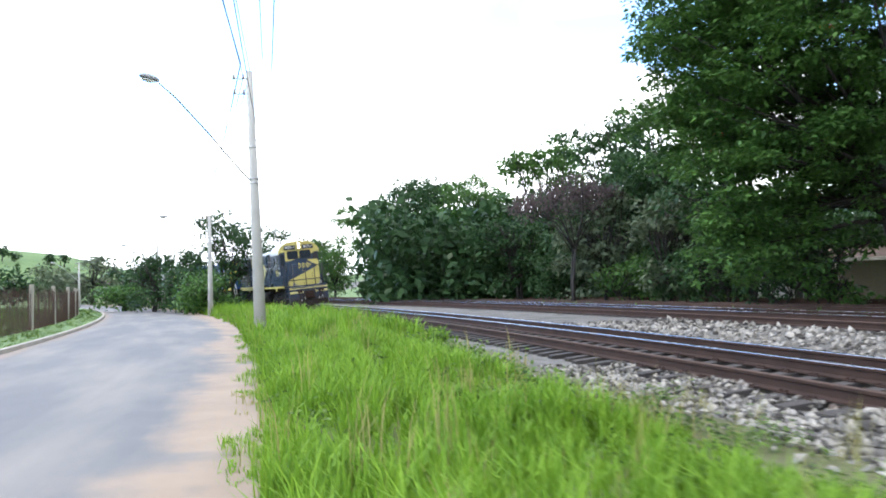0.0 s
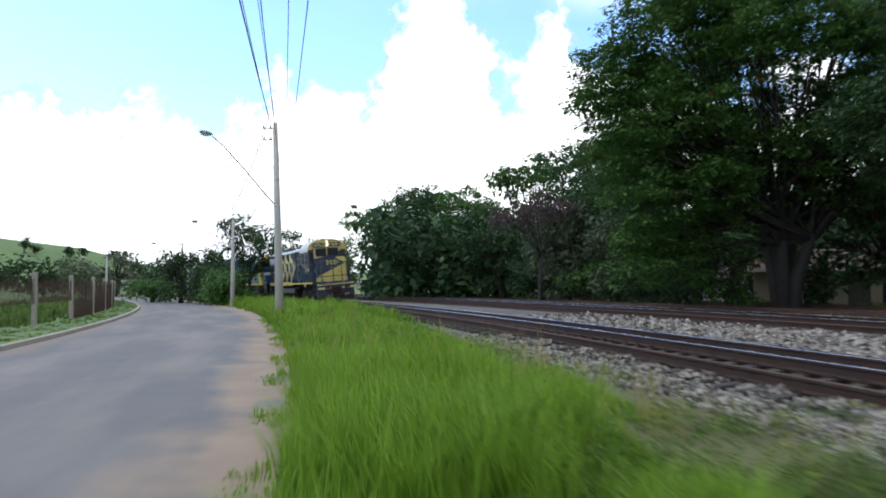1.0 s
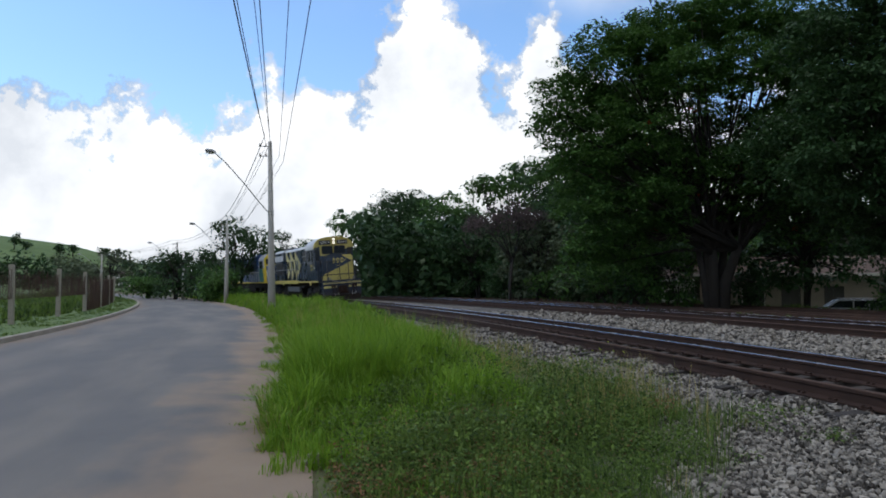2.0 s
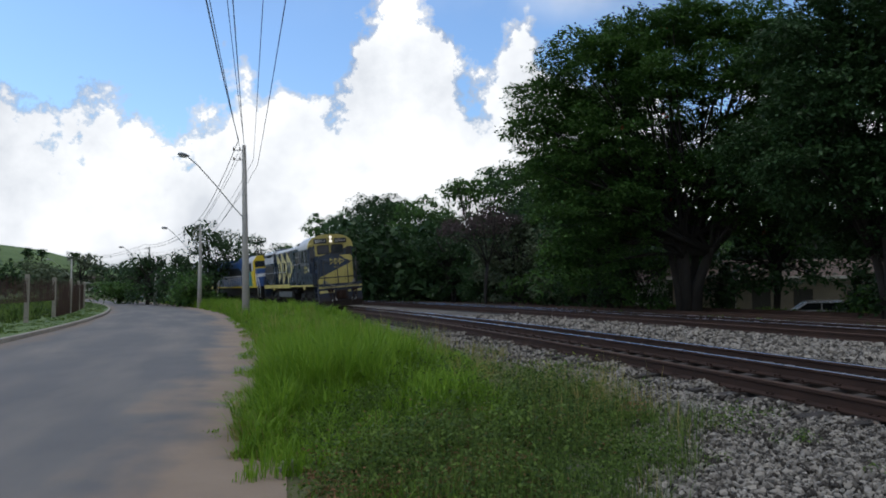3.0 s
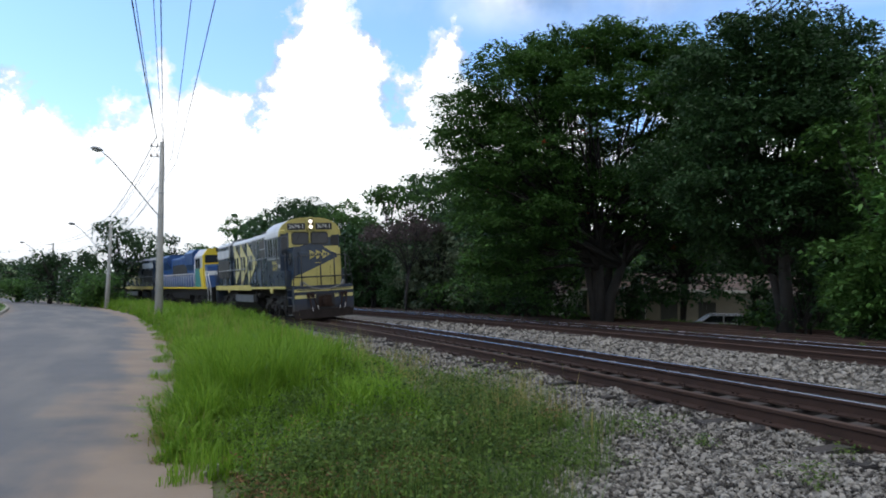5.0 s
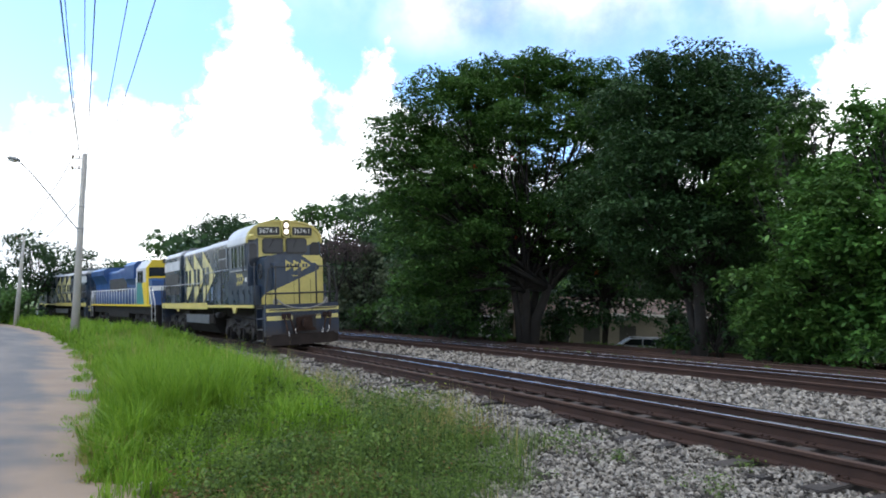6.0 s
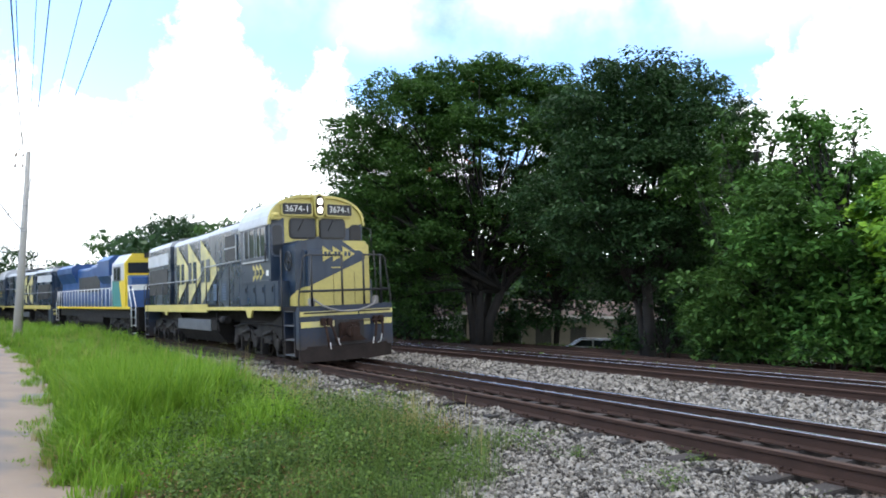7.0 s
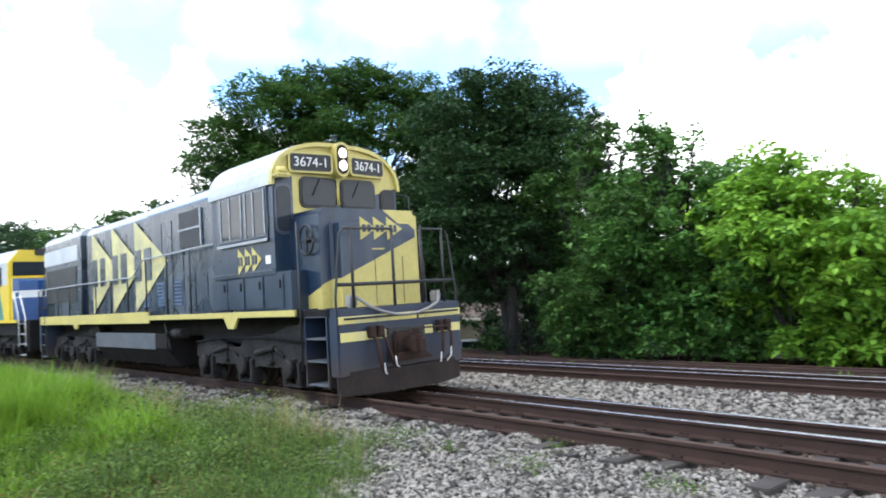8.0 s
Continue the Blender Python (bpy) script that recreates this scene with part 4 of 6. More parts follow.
def build_houses():
    x, y, z = at(-31.0, 54)
    build_house(pose(x, y, z, 0, 0, -31 + 6), 15.0, 8.0, 3.3, "plaster", "roof_tile", [(-4.9, -3.4, 0.9, 2.5), (-2.4, -1.2, 0, 2.6), (0.2, 1.4, 0, 2.6), (3.4, 5.6, 0, 2.5)], "low beige plastered house with dark doors behind the trees")
    x, y, z = at(-23.5, 62)
    build_house(pose(x, y, z, 0, 0, -20), 7.0, 6.0, 3.0, "plaster_white", "roof_tile", [(-2.0, -0.8, 0.9, 2.2), (1.0, 2.0, 0, 2.2)], "small whitewashed house behind the trees")
    x, y, z = at(-10.0, 88)
    build_house(pose(x, y, z, 0, 0, -8), 9.0, 6.0, 2.8, "plaster_white", "roof_tile", [(-3.0, -1.6, 0.9, 2.1), (0.5, 1.6, 0, 2.2)], "whitewashed house with an orange roof behind the trees")
    x, y, z = at(-4.3, 112)
    build_house(pose(x, y, z, 0, 0, -4), 10.0, 6.0, 3.0, "plaster_white", "roof_tile", [(-3.0, -1.6, 0.9, 2.1), (0.5, 1.6, 0, 2.2)], "whitewashed house with an orange roof behind the trees")
    for az, d, ln in ((19.3, 220, 12), (18.2, 240, 10), (21.0, 235, 9)):
        x, y, z = at(az, d)
        build_house(pose(x, y, z, 0, 0, az), ln, 8, 3.2, "plaster_white", "roof_tile", [(-2.5, -1.2, 0.9, 2.1), (1.0, 2.0, 0, 2.2)], "small distant white house with a tiled roof")


build_houses()


def build_car(m):
    """An estate car: lower body, cabin, panes, wheels."""
    car = tagged(empty("car", m), "silver estate car parked beyond the sidings", "car")
    bm = bmesh.new()
    prism(bm, [(-2.15, 0.35), (-2.2, 0.75), (-1.95, 0.95), (-1.0, 1.0), (2.1, 1.0), (2.15, 0.6), (2.1, 0.32)], -0.85, 0.85)
    bmesh.ops.bevel(bm, geom=list(bm.edges), offset=0.05, segments=2, affect="EDGES")
    part("body", bm, M["car_paint"], car)
    bm = bmesh.new()
    prism(bm, [(-1.05, 0.98), (-0.35, 1.50), (1.75, 1.52), (2.1, 0.98)], -0.76, 0.76)
    bmesh.ops.bevel(bm, geom=list(bm.edges), offset=0.06, segments=2, affect="EDGES")
    cabin = part("cabin", bm, M["car_paint"], car)
    for s in (-1, 1):
        for pts in ([(-0.85, 1.03), (-0.32, 1.42), (0.4, 1.43), (0.4, 1.03)], [(0.48, 1.03), (0.48, 1.43), (1.15, 1.44), (1.2, 1.03)], [(1.28, 1.03), (1.25, 1.43), (1.68, 1.43), (1.92, 1.03)]):
            bm = bmesh.new()
            prism(bm, pts, s * 0.755, s * 0.768)
            part("window", bm, M["car_glass"], cabin)
        bm = bmesh.new()
        rod(bm, [(-0.2, s * 0.6, 1.57), (1.6, s * 0.6, 1.58)], 0.02, 6)
        part("roof_rail", bm, M["rail_bar"], cabin)
        for x in (-1.35, 1.35):
            bm = bmesh.new()
            rod(bm, [(x, s * 0.66, 0.32), (x, s * 0.88, 0.32)], 0.32, 18)
            w = part("wheel", bm, M["rubber"], car)
            bm = bmesh.new()
            rod(bm, [(x, s * 0.87, 0.32), (x, s * 0.895, 0.32)], 0.20, 14)
            part("rim", bm, M["steel"], w)
    bm = bmesh.new()
    prism(bm, [(-0.98, 1.02), (-0.40, 1.44), (-0.36, 1.43), (-0.94, 1.0)], -0.66, 0.66)
    part("windscreen", bm, M["car_glass"], cabin)
    bm = bmesh.new()
    prism(bm, [(2.08, 1.03), (1.80, 1.46), (1.84, 1.47), (2.12, 1.05)], -0.62, 0.62)
    part("rear_window", bm, M["car_glass"], cabin)
    for s in (-1, 1):
        bm = bmesh.new()
        box(bm, 2.08, s * 0.72 - 0.1, 0.75, 2.17, s * 0.72 + 0.1, 1.0, bevel=0.02)
        part("tail_lamp", bm, M["tail_red"], car)
        bm = bmesh.new()
        box(bm, -2.2, s * 0.62 - 0.16, 0.66, -2.1, s * 0.62 + 0.16, 0.84, bevel=0.02)
        part("headlight", bm, M["lens"], car)
    return car


M["rail_bar"] = material("rail_bar", (0.45, 0.46, 0.48), rough=0.4, metal=0.6, bump=0)
M["tail_red"] = material("tail_red", (0.35, 0.02, 0.02), rough=0.2, bump=0)
xq, yq, zq = at(-32.3, 48)
build_car(pose(xq, yq, zq, 0, 0, -22))


# ---- grass ----
def shared_blades(name, rng, xs, ys, zs, h, w, bend, mat, label):
    n = len(xs)
    base = np.stack([xs, ys, zs], -1)
    a = rng.uniform(0, 2 * np.pi, n)
    d = np.stack([np.cos(a), np.sin(a), np.zeros(n)], -1)
    s = np.stack([-np.sin(a), np.cos(a), np.zeros(n)], -1) * (w / 2)[:, None]
    k = (bend * h)[:, None]
    up = np.array([0, 0, 1.0])
    m = base + up * (h * 0.6)[:, None] + d * k * 0.35
    t = base + up * (h * (1 - 0.3 * bend))[:, None] + d * k
    V = np.stack([base - s, base + s, m + s * 0.85, m - s * 0.85, t], 1).reshape(-1, 3)
    i = np.arange(n)[:, None] * 5
    F = np.concatenate([i + np.array([[0, 1, 2]]), i + np.array([[0, 2, 3]]), i + np.array([[3, 2, 4]])], 1).reshape(-1, 3)
    return tagged(new(name, indexed_mesh(name, V, F, mat)), label, "grass", kind="stuff")


def scatter(rng, n, u0, u1, y0, y1, power=1.0):
    ys = y0 + (y1 - y0) * rng.uniform(0, 1, n) ** power
    us = rng.uniform(u0, u1, n)
    xs = np.array([xc(y) for y in ys]) + us
    zs = np.array([ground_z(x, y) for x, y in zip(xs, ys)])
    return xs, ys, zs, us


def patchy(xs, ys, f, seed):
    return np.array([noise.noise((x * f, y * f, seed)) for x, y in zip(xs, ys)])


def grow_grass():
    rng = np.random.default_rng(21)
    # tall clump grass on the verge, in tufts
    def tufts(n_tuft, per, u0, u1, y0, y1, h, w, mat, name, label, power=1.0, seed=1.0, keep=-0.25, bend=(0.15, 0.75)):
        xs, ys, zs, us = scatter(rng, n_tuft, u0, u1, y0, y1, power)
        k = patchy(xs, ys, 0.6, seed) > keep
        if u1 < 0 and u0 > -8:
            k &= us < np.array([edge_u(y) for y in ys]) + 0.5 * patchy(xs, ys, 1.1, seed + 9)
        xs, ys, zs, us = xs[k], ys[k], zs[k], us[k]
        hh = h * rng.uniform(0.35, 1.35, len(xs)) * (0.85 + 0.9 * patchy(xs, ys, 0.55, seed + 4)) * np.clip((us - u0) / 0.5 + 0.5, 0.4, 1) * np.clip((u1 - us) / 1.2 + 0.25, 0.25, 1) * np.clip((ys - y0) / 1.5 + 0.3, 0.3, 1)
        hh = np.clip(hh, 0.04, h * 1.05)
        X = np.repeat(xs, per) + rng.normal(0, 0.06, len(xs) * per)
        Y = np.repeat(ys, per) + rng.normal(0, 0.06, len(xs) * per)
        Z = np.repeat(zs, per)
        Hh = np.repeat(hh, per) * rng.uniform(0.5, 1.1, len(X))
        shared_blades(name, rng, X, Y, Z, Hh, w * rng.uniform(0.6, 1.3, len(X)), rng.uniform(*bend, len(X)), mat, label)
    tufts(1050, 34, -7.45, -4.6, 7.2, 13.5, 1.0, 0.014, M["grass"], "tall_grass", "tall bright green grass in dense tufts on the verge", seed=1.0, keep=-0.35, bend=(0.1, 0.6))
    tufts(120, 40, -7.6, -6.6, 6.9, 9.0, 0.75, 0.014, M["grass"], "tall_grass", "arching grass tufts that lean over the road's edge", seed=1.5, keep=-0.9, bend=(0.4, 1.1))
    tufts(70, 34, -7.6, -6.7, 6.8, 8.0, 0.42, 0.014, M["grass_dry"], "dry_grass", "dry straw at the foot of the tufts", seed=1.7, keep=-0.9, bend=(0.3, 1.1))
    tufts(500, 14, -7.95, -7.0, 8.0, 40.0, 0.26, 0.012, M["grass"], "short_grass", "ragged grass that creeps over the road's edge", 1.3, seed=22.0, keep=0.0, bend=(0.3, 1.0))
    tufts(160, 12, -7.9, -7.0, 7.0, 26.0, 0.22, 0.010, M["grass_dry"], "dry_grass", "dry grass that creeps over the road's edge", 1.3, seed=23.0, keep=0.05, bend=(0.3, 1.0))
    tufts(2800, 20, -7.5, -3.4, 12.5, 34.0, 0.66, 0.018, M["grass"], "tall_grass", "tall green grass on the verge between road and track", 1.2, seed=2.0, keep=-0.4)
    tufts(1800, 14, -7.6, -2.0, 32.0, 95.0, 0.95, 0.04, M["grass"], "tall_grass", "tall green grass farther along the verge", 1.3, seed=3.0, keep=-0.5)
    tufts(420, 8, -7.6, -2.4, 12.0, 60.0, 1.05, 0.012, M["grass_dry"], "dry_grass", "straw-coloured seed stalks among the grass", 1.4, seed=5.0, keep=-0.1, bend=(0.05, 0.35))
    tufts(500, 16, -7.5, -5.6, 3.4, 8.4, 0.32, 0.010, M["grass"], "short_grass", "green grass at the road's edge", seed=6.0, keep=-0.1)
    tufts(220, 10, -4.6, -1.8, 4.0, 24.0, 0.55, 0.007, M["grass_dry"], "dry_grass", "thin dry stalks at the ballast's edge", seed=7.0, keep=-0.2, bend=(0.05, 0.4))
    tufts(1100, 9, -17.2, -15.3, 10.0, 100.0, 0.10, 0.03, M["weed"], "short_grass", "short grass beside the kerb", 1.1, seed=8.0, keep=-0.3)
    tufts(2600, 9, -24.0, -17.4, 14.0, 90.0, 0.55, 0.05, M["weed"], "bank_grass", "rank green growth behind the fence", 1.1, seed=9.0, keep=-0.4)
    tufts(1100, 10, 21.8, 24.5, 4.0, 70.0, 0.45, 0.05, M["weed"], "bank_grass", "weeds along the far siding", 1.0, seed=10.0, keep=-0.3)
    tufts(420, 10, 10.4, 14.0, 8.0, 60.0, 0.35, 0.04, M["weed"], "bank_grass", "weeds between the sidings", 1.0, seed=11.0, keep=0.0)
    # low leafy weeds in front
    def weeds(n, u0, u1, y0, y1, h, leaf, per, mat, label, seed, keep):
        xs, ys, zs, us = scatter(rng, n, u0, u1, y0, y1)
        lim = np.array([edge_u(y) for y in ys])
        k = patchy(xs, ys, 0.8, seed) > keep + 0.6 * np.clip((us - lim + 0.9) / 1.2, 0, 2)
        xs, ys, zs = xs[k], ys[k], zs[k]
        hh = h * rng.uniform(0.3, 1.1, len(xs)) * (0.75 + 0.6 * patchy(xs, ys, 0.9, seed + 2))
        c = np.stack([xs, ys, zs + np.abs(hh) * 0.6], -1)
        q = leaf_quads(rng, c, 0.6 * np.abs(hh) + 0.04, per, leaf, 0.6, 1.7)
        tagged(new("weeds", poly_mesh("weeds", q, 4, mat)), label, "weeds", kind="stuff")
    weeds(2600, -7.0, -2.0, 3.2, 9.5, 0.36, 0.021, 34, M["weed"], "low leafy green weeds in front of the ballast", 12.0, -0.25)
    weeds(1300, -6.6, -2.2, 3.2, 9.5, 0.34, 0.016, 40, M["weed"], "small-leaved fresh green weeds in front of the ballast", 18.0, 0.02)
    weeds(260, -7.0, -5.0, 3.2, 6.4, 0.24, 0.018, 26, M["weed_brown"], "withered reddish brown weeds near the road", 19.0, -0.1)
    weeds(340, -7.0, -5.2, 4.8, 6.8, 0.24, 0.018, 30, M["weed_brown"], "patch of withered reddish brown weeds at the road's edge", 20.0, -0.9)
    weeds(1500, -4.6, -1.6, 8.5, 22.0, 0.34, 0.026, 22, M["weed"], "low weeds along the ballast", 13.0, -0.1)
    weeds(330, -6.8, -2.8, 5.0, 9.8, 0.80, 0.024, 120, M["weed"], "knee-high leafy weed clumps in the verge", 24.0, -0.12)
    weeds(90, -6.8, -3.0, 5.0, 9.0, 0.5, 0.018, 46, M["weed_brown"], "half withered brownish weed clumps in the verge", 25.0, 0.0)
    weeds(150, -5.4, -2.2, 6.0, 13.0, 0.55, 0.026, 18, M["weed_yellow"], "yellowish leafy sprigs among the weeds", 14.0, 0.1)
    for u, y in ((-2.1, 3.6), (-2.5, 5.0), (-1.7, 8.2), (-2.0, 10.4), (-1.5, 12.6), (-2.6, 6.4), (-1.25, 6.0)):
        weeds(10, u - 0.25, u + 0.25, y - 0.3, y + 0.3, 0.22, 0.020, 26, M["weed"], "small green weed that sprouts from the ballast", 30.0 + y, -2.0)
    weeds(2200, -7.4, -2.0, 20.0, 60.0, 0.5, 0.06, 14, M["weed"], "leafy undergrowth on the verge", 15.0, -0.1)
    # fine stems, low and dense
    tufts(1500, 9, -6.8, -2.2, 3.0, 9.8, 0.50, 0.005, M["weed"], "thin_weeds", "thin green stems in the verge's front", seed=16.0, keep=-0.3, bend=(0.05, 0.5))
    tufts(240, 7, -6.4, -2.4, 4.5, 12.0, 0.75, 0.005, M["grass_dry"], "seed_stalks", "thin pale seed stalks standing above the weeds", seed=17.0, keep=-0.1, bend=(0.05, 0.35))


def build_stub():
    bm = bmesh.new()
    box(bm, -0.07, -0.05, -0.2, 0.07, 0.05, 0.13, bevel=0.035)
    me = bpy.data.meshes.new("concrete_stub")
    bm.to_mesh(me)
    bm.free()
    me.materials.append(M["concrete_old"])
    o = tagged(new("concrete_stub", me), "broken pale concrete stub among the weeds", "post")
    o.matrix_basis = pose(-0.78, 6.35, ground_z(-0.78, 6.35), 10, -22, 25)


build_stub()


grow_grass()

# ---- locomotives ----


def worn_paint(name, fresh, faded, grime, fade=1.0, mud=0.0, rough=0.28):
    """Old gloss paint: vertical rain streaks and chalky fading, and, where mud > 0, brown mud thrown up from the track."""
    m = bpy.data.materials.new(name)
    m.use_nodes = True
    nt = m.node_tree
    N, L = nt.nodes.new, nt.links.new
    bsdf = nt.nodes["Principled BSDF"]
    tc = N("ShaderNodeTexCoord")

    def noise_out(scale, detail, stretch=(1, 1, 1)):
        mp, n = N("ShaderNodeMapping"), N("ShaderNodeTexNoise")
        mp.inputs["Scale"].default_value = stretch
        L(tc.outputs["Object"], mp.inputs["Vector"])
        L(mp.outputs[0], n.inputs["Vector"])
        n.inputs["Scale"].default_value, n.inputs["Detail"].default_value = scale, detail
        return n.outputs["Fac"]

    def mth(op, a, b, c=None, clamp=False):
        n = N("ShaderNodeMath")
        n.operation, n.use_clamp = op, clamp
        for i, v in enumerate((a, b, c)):
            if v is not None:
                if isinstance(v, (int, float)):
                    n.inputs[i].default_value = v
                else:
                    L(v, n.inputs[i])
        return n.outputs[0]

    def blend(f, a, b):
        n = N("ShaderNodeMix")
        n.data_type = "RGBA"
        L(f, n.inputs["Factor"])
        for k, v in (("A", a), ("B", b)):
            if isinstance(v, tuple):
                n.inputs[k].default_value = (*v, 1)
            else:
                L(v, n.inputs[k])
        return n.outputs["Result"]

    streak = noise_out(3.2, 6.0, (1, 1, 0.10))
    patch = noise_out(0.8, 5.0)
    fine = noise_out(14.0, 5.0)
    f = mth("MULTIPLY_ADD", mth("ADD", mth("MULTIPLY", streak, 0.65), mth("MULTIPLY", patch, 0.5)), 4.2, -2.15, True)
    col = blend(mth("MULTIPLY", f, fade), fresh, faded)
    drip = mth("MULTIPLY_ADD", mth("ADD", mth("MULTIPLY", noise_out(5.0, 4.0, (1, 1, 0.07)), 0.7), mth("MULTIPLY", fine, 0.3)), 7.0, -4.0, True)
    col = blend(mth("MULTIPLY", drip, 0.55), col, grime)
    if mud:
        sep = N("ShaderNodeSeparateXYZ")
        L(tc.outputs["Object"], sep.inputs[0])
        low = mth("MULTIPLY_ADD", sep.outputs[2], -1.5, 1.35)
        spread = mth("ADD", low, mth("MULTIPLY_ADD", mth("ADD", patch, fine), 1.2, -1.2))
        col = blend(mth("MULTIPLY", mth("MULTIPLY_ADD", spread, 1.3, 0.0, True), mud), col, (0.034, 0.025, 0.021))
    L(col, bsdf.inputs["Base Color"])
    L(mth("MULTIPLY_ADD", patch, 0.35, rough - 0.12), bsdf.inputs["Roughness"])
    b = N("ShaderNodeBump")
    b.inputs["Strength"].default_value, b.inputs["Distance"].default_value = 0.12, 0.01
    L(noise_out(2.2, 3.0), b.inputs["Height"])
    L(b.outputs[0], bsdf.inputs["Normal"])
    return m


M["navy"] = worn_paint("navy", (0.011, 0.026, 0.054), (0.042, 0.066, 0.096), (0.010, 0.012, 0.016), fade=0.6)
M["navy_hood"] = worn_paint("navy_hood", (0.018, 0.032, 0.055), (0.105, 0.128, 0.155), (0.016, 0.018, 0.023), fade=0.75, rough=0.22)
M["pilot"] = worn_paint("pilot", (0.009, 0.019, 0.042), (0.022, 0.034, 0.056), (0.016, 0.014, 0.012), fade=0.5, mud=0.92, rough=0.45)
M["pilot_stripe"] = worn_paint("pilot_stripe", (0.60, 0.52, 0.17), (0.44, 0.41, 0.24), (0.13, 0.11, 0.07), fade=0.9, rough=0.5)
M["navy_worn"] = material("navy_worn", (0.085, 0.105, 0.138), (0.022, 0.034, 0.064), 0.30, scale=0.9, fine=7, bump=0.1, spread=0.8)
M["yellow"] = material("yellow", (0.59, 0.50, 0.14), (0.39, 0.33, 0.11), 0.42, scale=1.6, fine=10, bump=0.06, spread=0.55)
M["yellow_worn"] = material("yellow_worn", (0.62, 0.55, 0.22), (0.36, 0.34, 0.20), 0.5, scale=1.4, fine=6, bump=0.06, spread=1.0)
M["roof_white"] = material("roof_white", (0.55, 0.57, 0.60), (0.36, 0.38, 0.41), 0.5, scale=1.2, fine=8, bump=0.1)
M["under"] = material("under", (0.018, 0.016, 0.015), (0.007, 0.006, 0.006), 0.75, scale=3, fine=20, bump=0.4, specular=0.15)
M["bogie"] = material("bogie", (0.038, 0.035, 0.033), (0.009, 0.008, 0.008), 0.7, scale=2.2, fine=18, bump=0.4, spread=0.9, specular=0.15)
M["tank"] = material("tank", (0.095, 0.105, 0.12), (0.045, 0.051, 0.06), 0.6, scale=1.5, fine=12, bump=0.15)
M["plow"] = material("plow", (0.040, 0.030, 0.026), (0.016, 0.013, 0.012), 0.8, scale=2.5, fine=20, bump=0.3, specular=0.15)
M["black"] = material("black", (0.018, 0.018, 0.020), (0.010, 0.010, 0.011), 0.55, bump=0.05)
M["glass"] = material("glass", (0.030, 0.036, 0.045), (0.022, 0.026, 0.032), 0.06, bump=0, rough_var=0.02, specular=0.25)
M["rail_dark"] = material("rail_dark", (0.036, 0.037, 0.04), (0.018, 0.019, 0.021), 0.5, metal=0.3, bump=0.1)
M["rail_light"] = material("rail_light", (0.36, 0.38, 0.40), (0.22, 0.235, 0.25), 0.45, bump=0.1)
M["headlight"] = material("headlight", (1.0, 0.90, 0.74), (1.0, 0.90, 0.74), 0.2, bump=0, emit=2.4)
M["white"] = material("white", (0.75, 0.75, 0.73), (0.60, 0.60, 0.58), 0.5, bump=0)
M["hose"] = material("hose", (0.30, 0.29, 0.275), (0.15, 0.145, 0.14), 0.7, scale=5, bump=0.2)
M["wheel"] = material("wheel", (0.05, 0.043, 0.038), (0.018, 0.015, 0.014), 0.6, metal=0.4, scale=4, bump=0.2, specular=0.15)
M["blue"] = material("blue", (0.012, 0.080, 0.26), (0.008, 0.044, 0.15), 0.35, scale=1.0, fine=8, bump=0.06)
M["sun_yellow"] = material("sun_yellow", (0.74, 0.55, 0.03), (0.60, 0.43, 0.03), 0.38, scale=1.2, fine=8, bump=0.05)
M["teal"] = material("teal", (0.03, 0.23, 0.22), (0.02, 0.16, 0.16), 0.4, scale=1.2, fine=8, bump=0.05)


def cut_paint(bm, planes, choose):
    """Slice a mesh along planes (point, normal) and give each face the material index that choose(centre, normal) names."""
    for co, no in planes:
        bmesh.ops.bisect_plane(bm, geom=list(bm.verts) + list(bm.edges) + list(bm.faces), plane_co=co, plane_no=no)
    bm.normal_update()
    for f in bm.faces:
        f.material_index = choose(f.calc_center_median(), f.normal)


def panel(x, y0, z0, y1, z1, proud=0.012, bevel=0.006):
    """A thin panel on a side wall at x."""
    bm = bmesh.new()
    s = 1 if x > 0 else -1
    box(bm, x - s * 0.01, min(y0, y1), z0, x + s * proud, max(y0, y1), z1, bevel=bevel)
    return bm


def tri_panel(x, pts, proud):
    bm = bmesh.new()
    s = 1 if x > 0 else -1
    return prism(bm, pts, x, x + s * proud, axis="x")


def text_mesh(body, size, m, mat, parent, name="number"):
    c = bpy.data.curves.new(name, "FONT")
    c.body, c.size, c.extrude = body, size, 0.004
    c.align_x, c.align_y = "CENTER", "CENTER"
    tmp = bpy.data.objects.new(name, c)
    me = bpy.data.meshes.new_from_object(tmp)
    bpy.data.objects.remove(tmp)
    bpy.data.curves.remove(c)
    me.materials.clear()
    me.materials.append(mat)
    ob = new(name, me)
    ob.parent, ob.matrix_basis = parent, m
    return ob


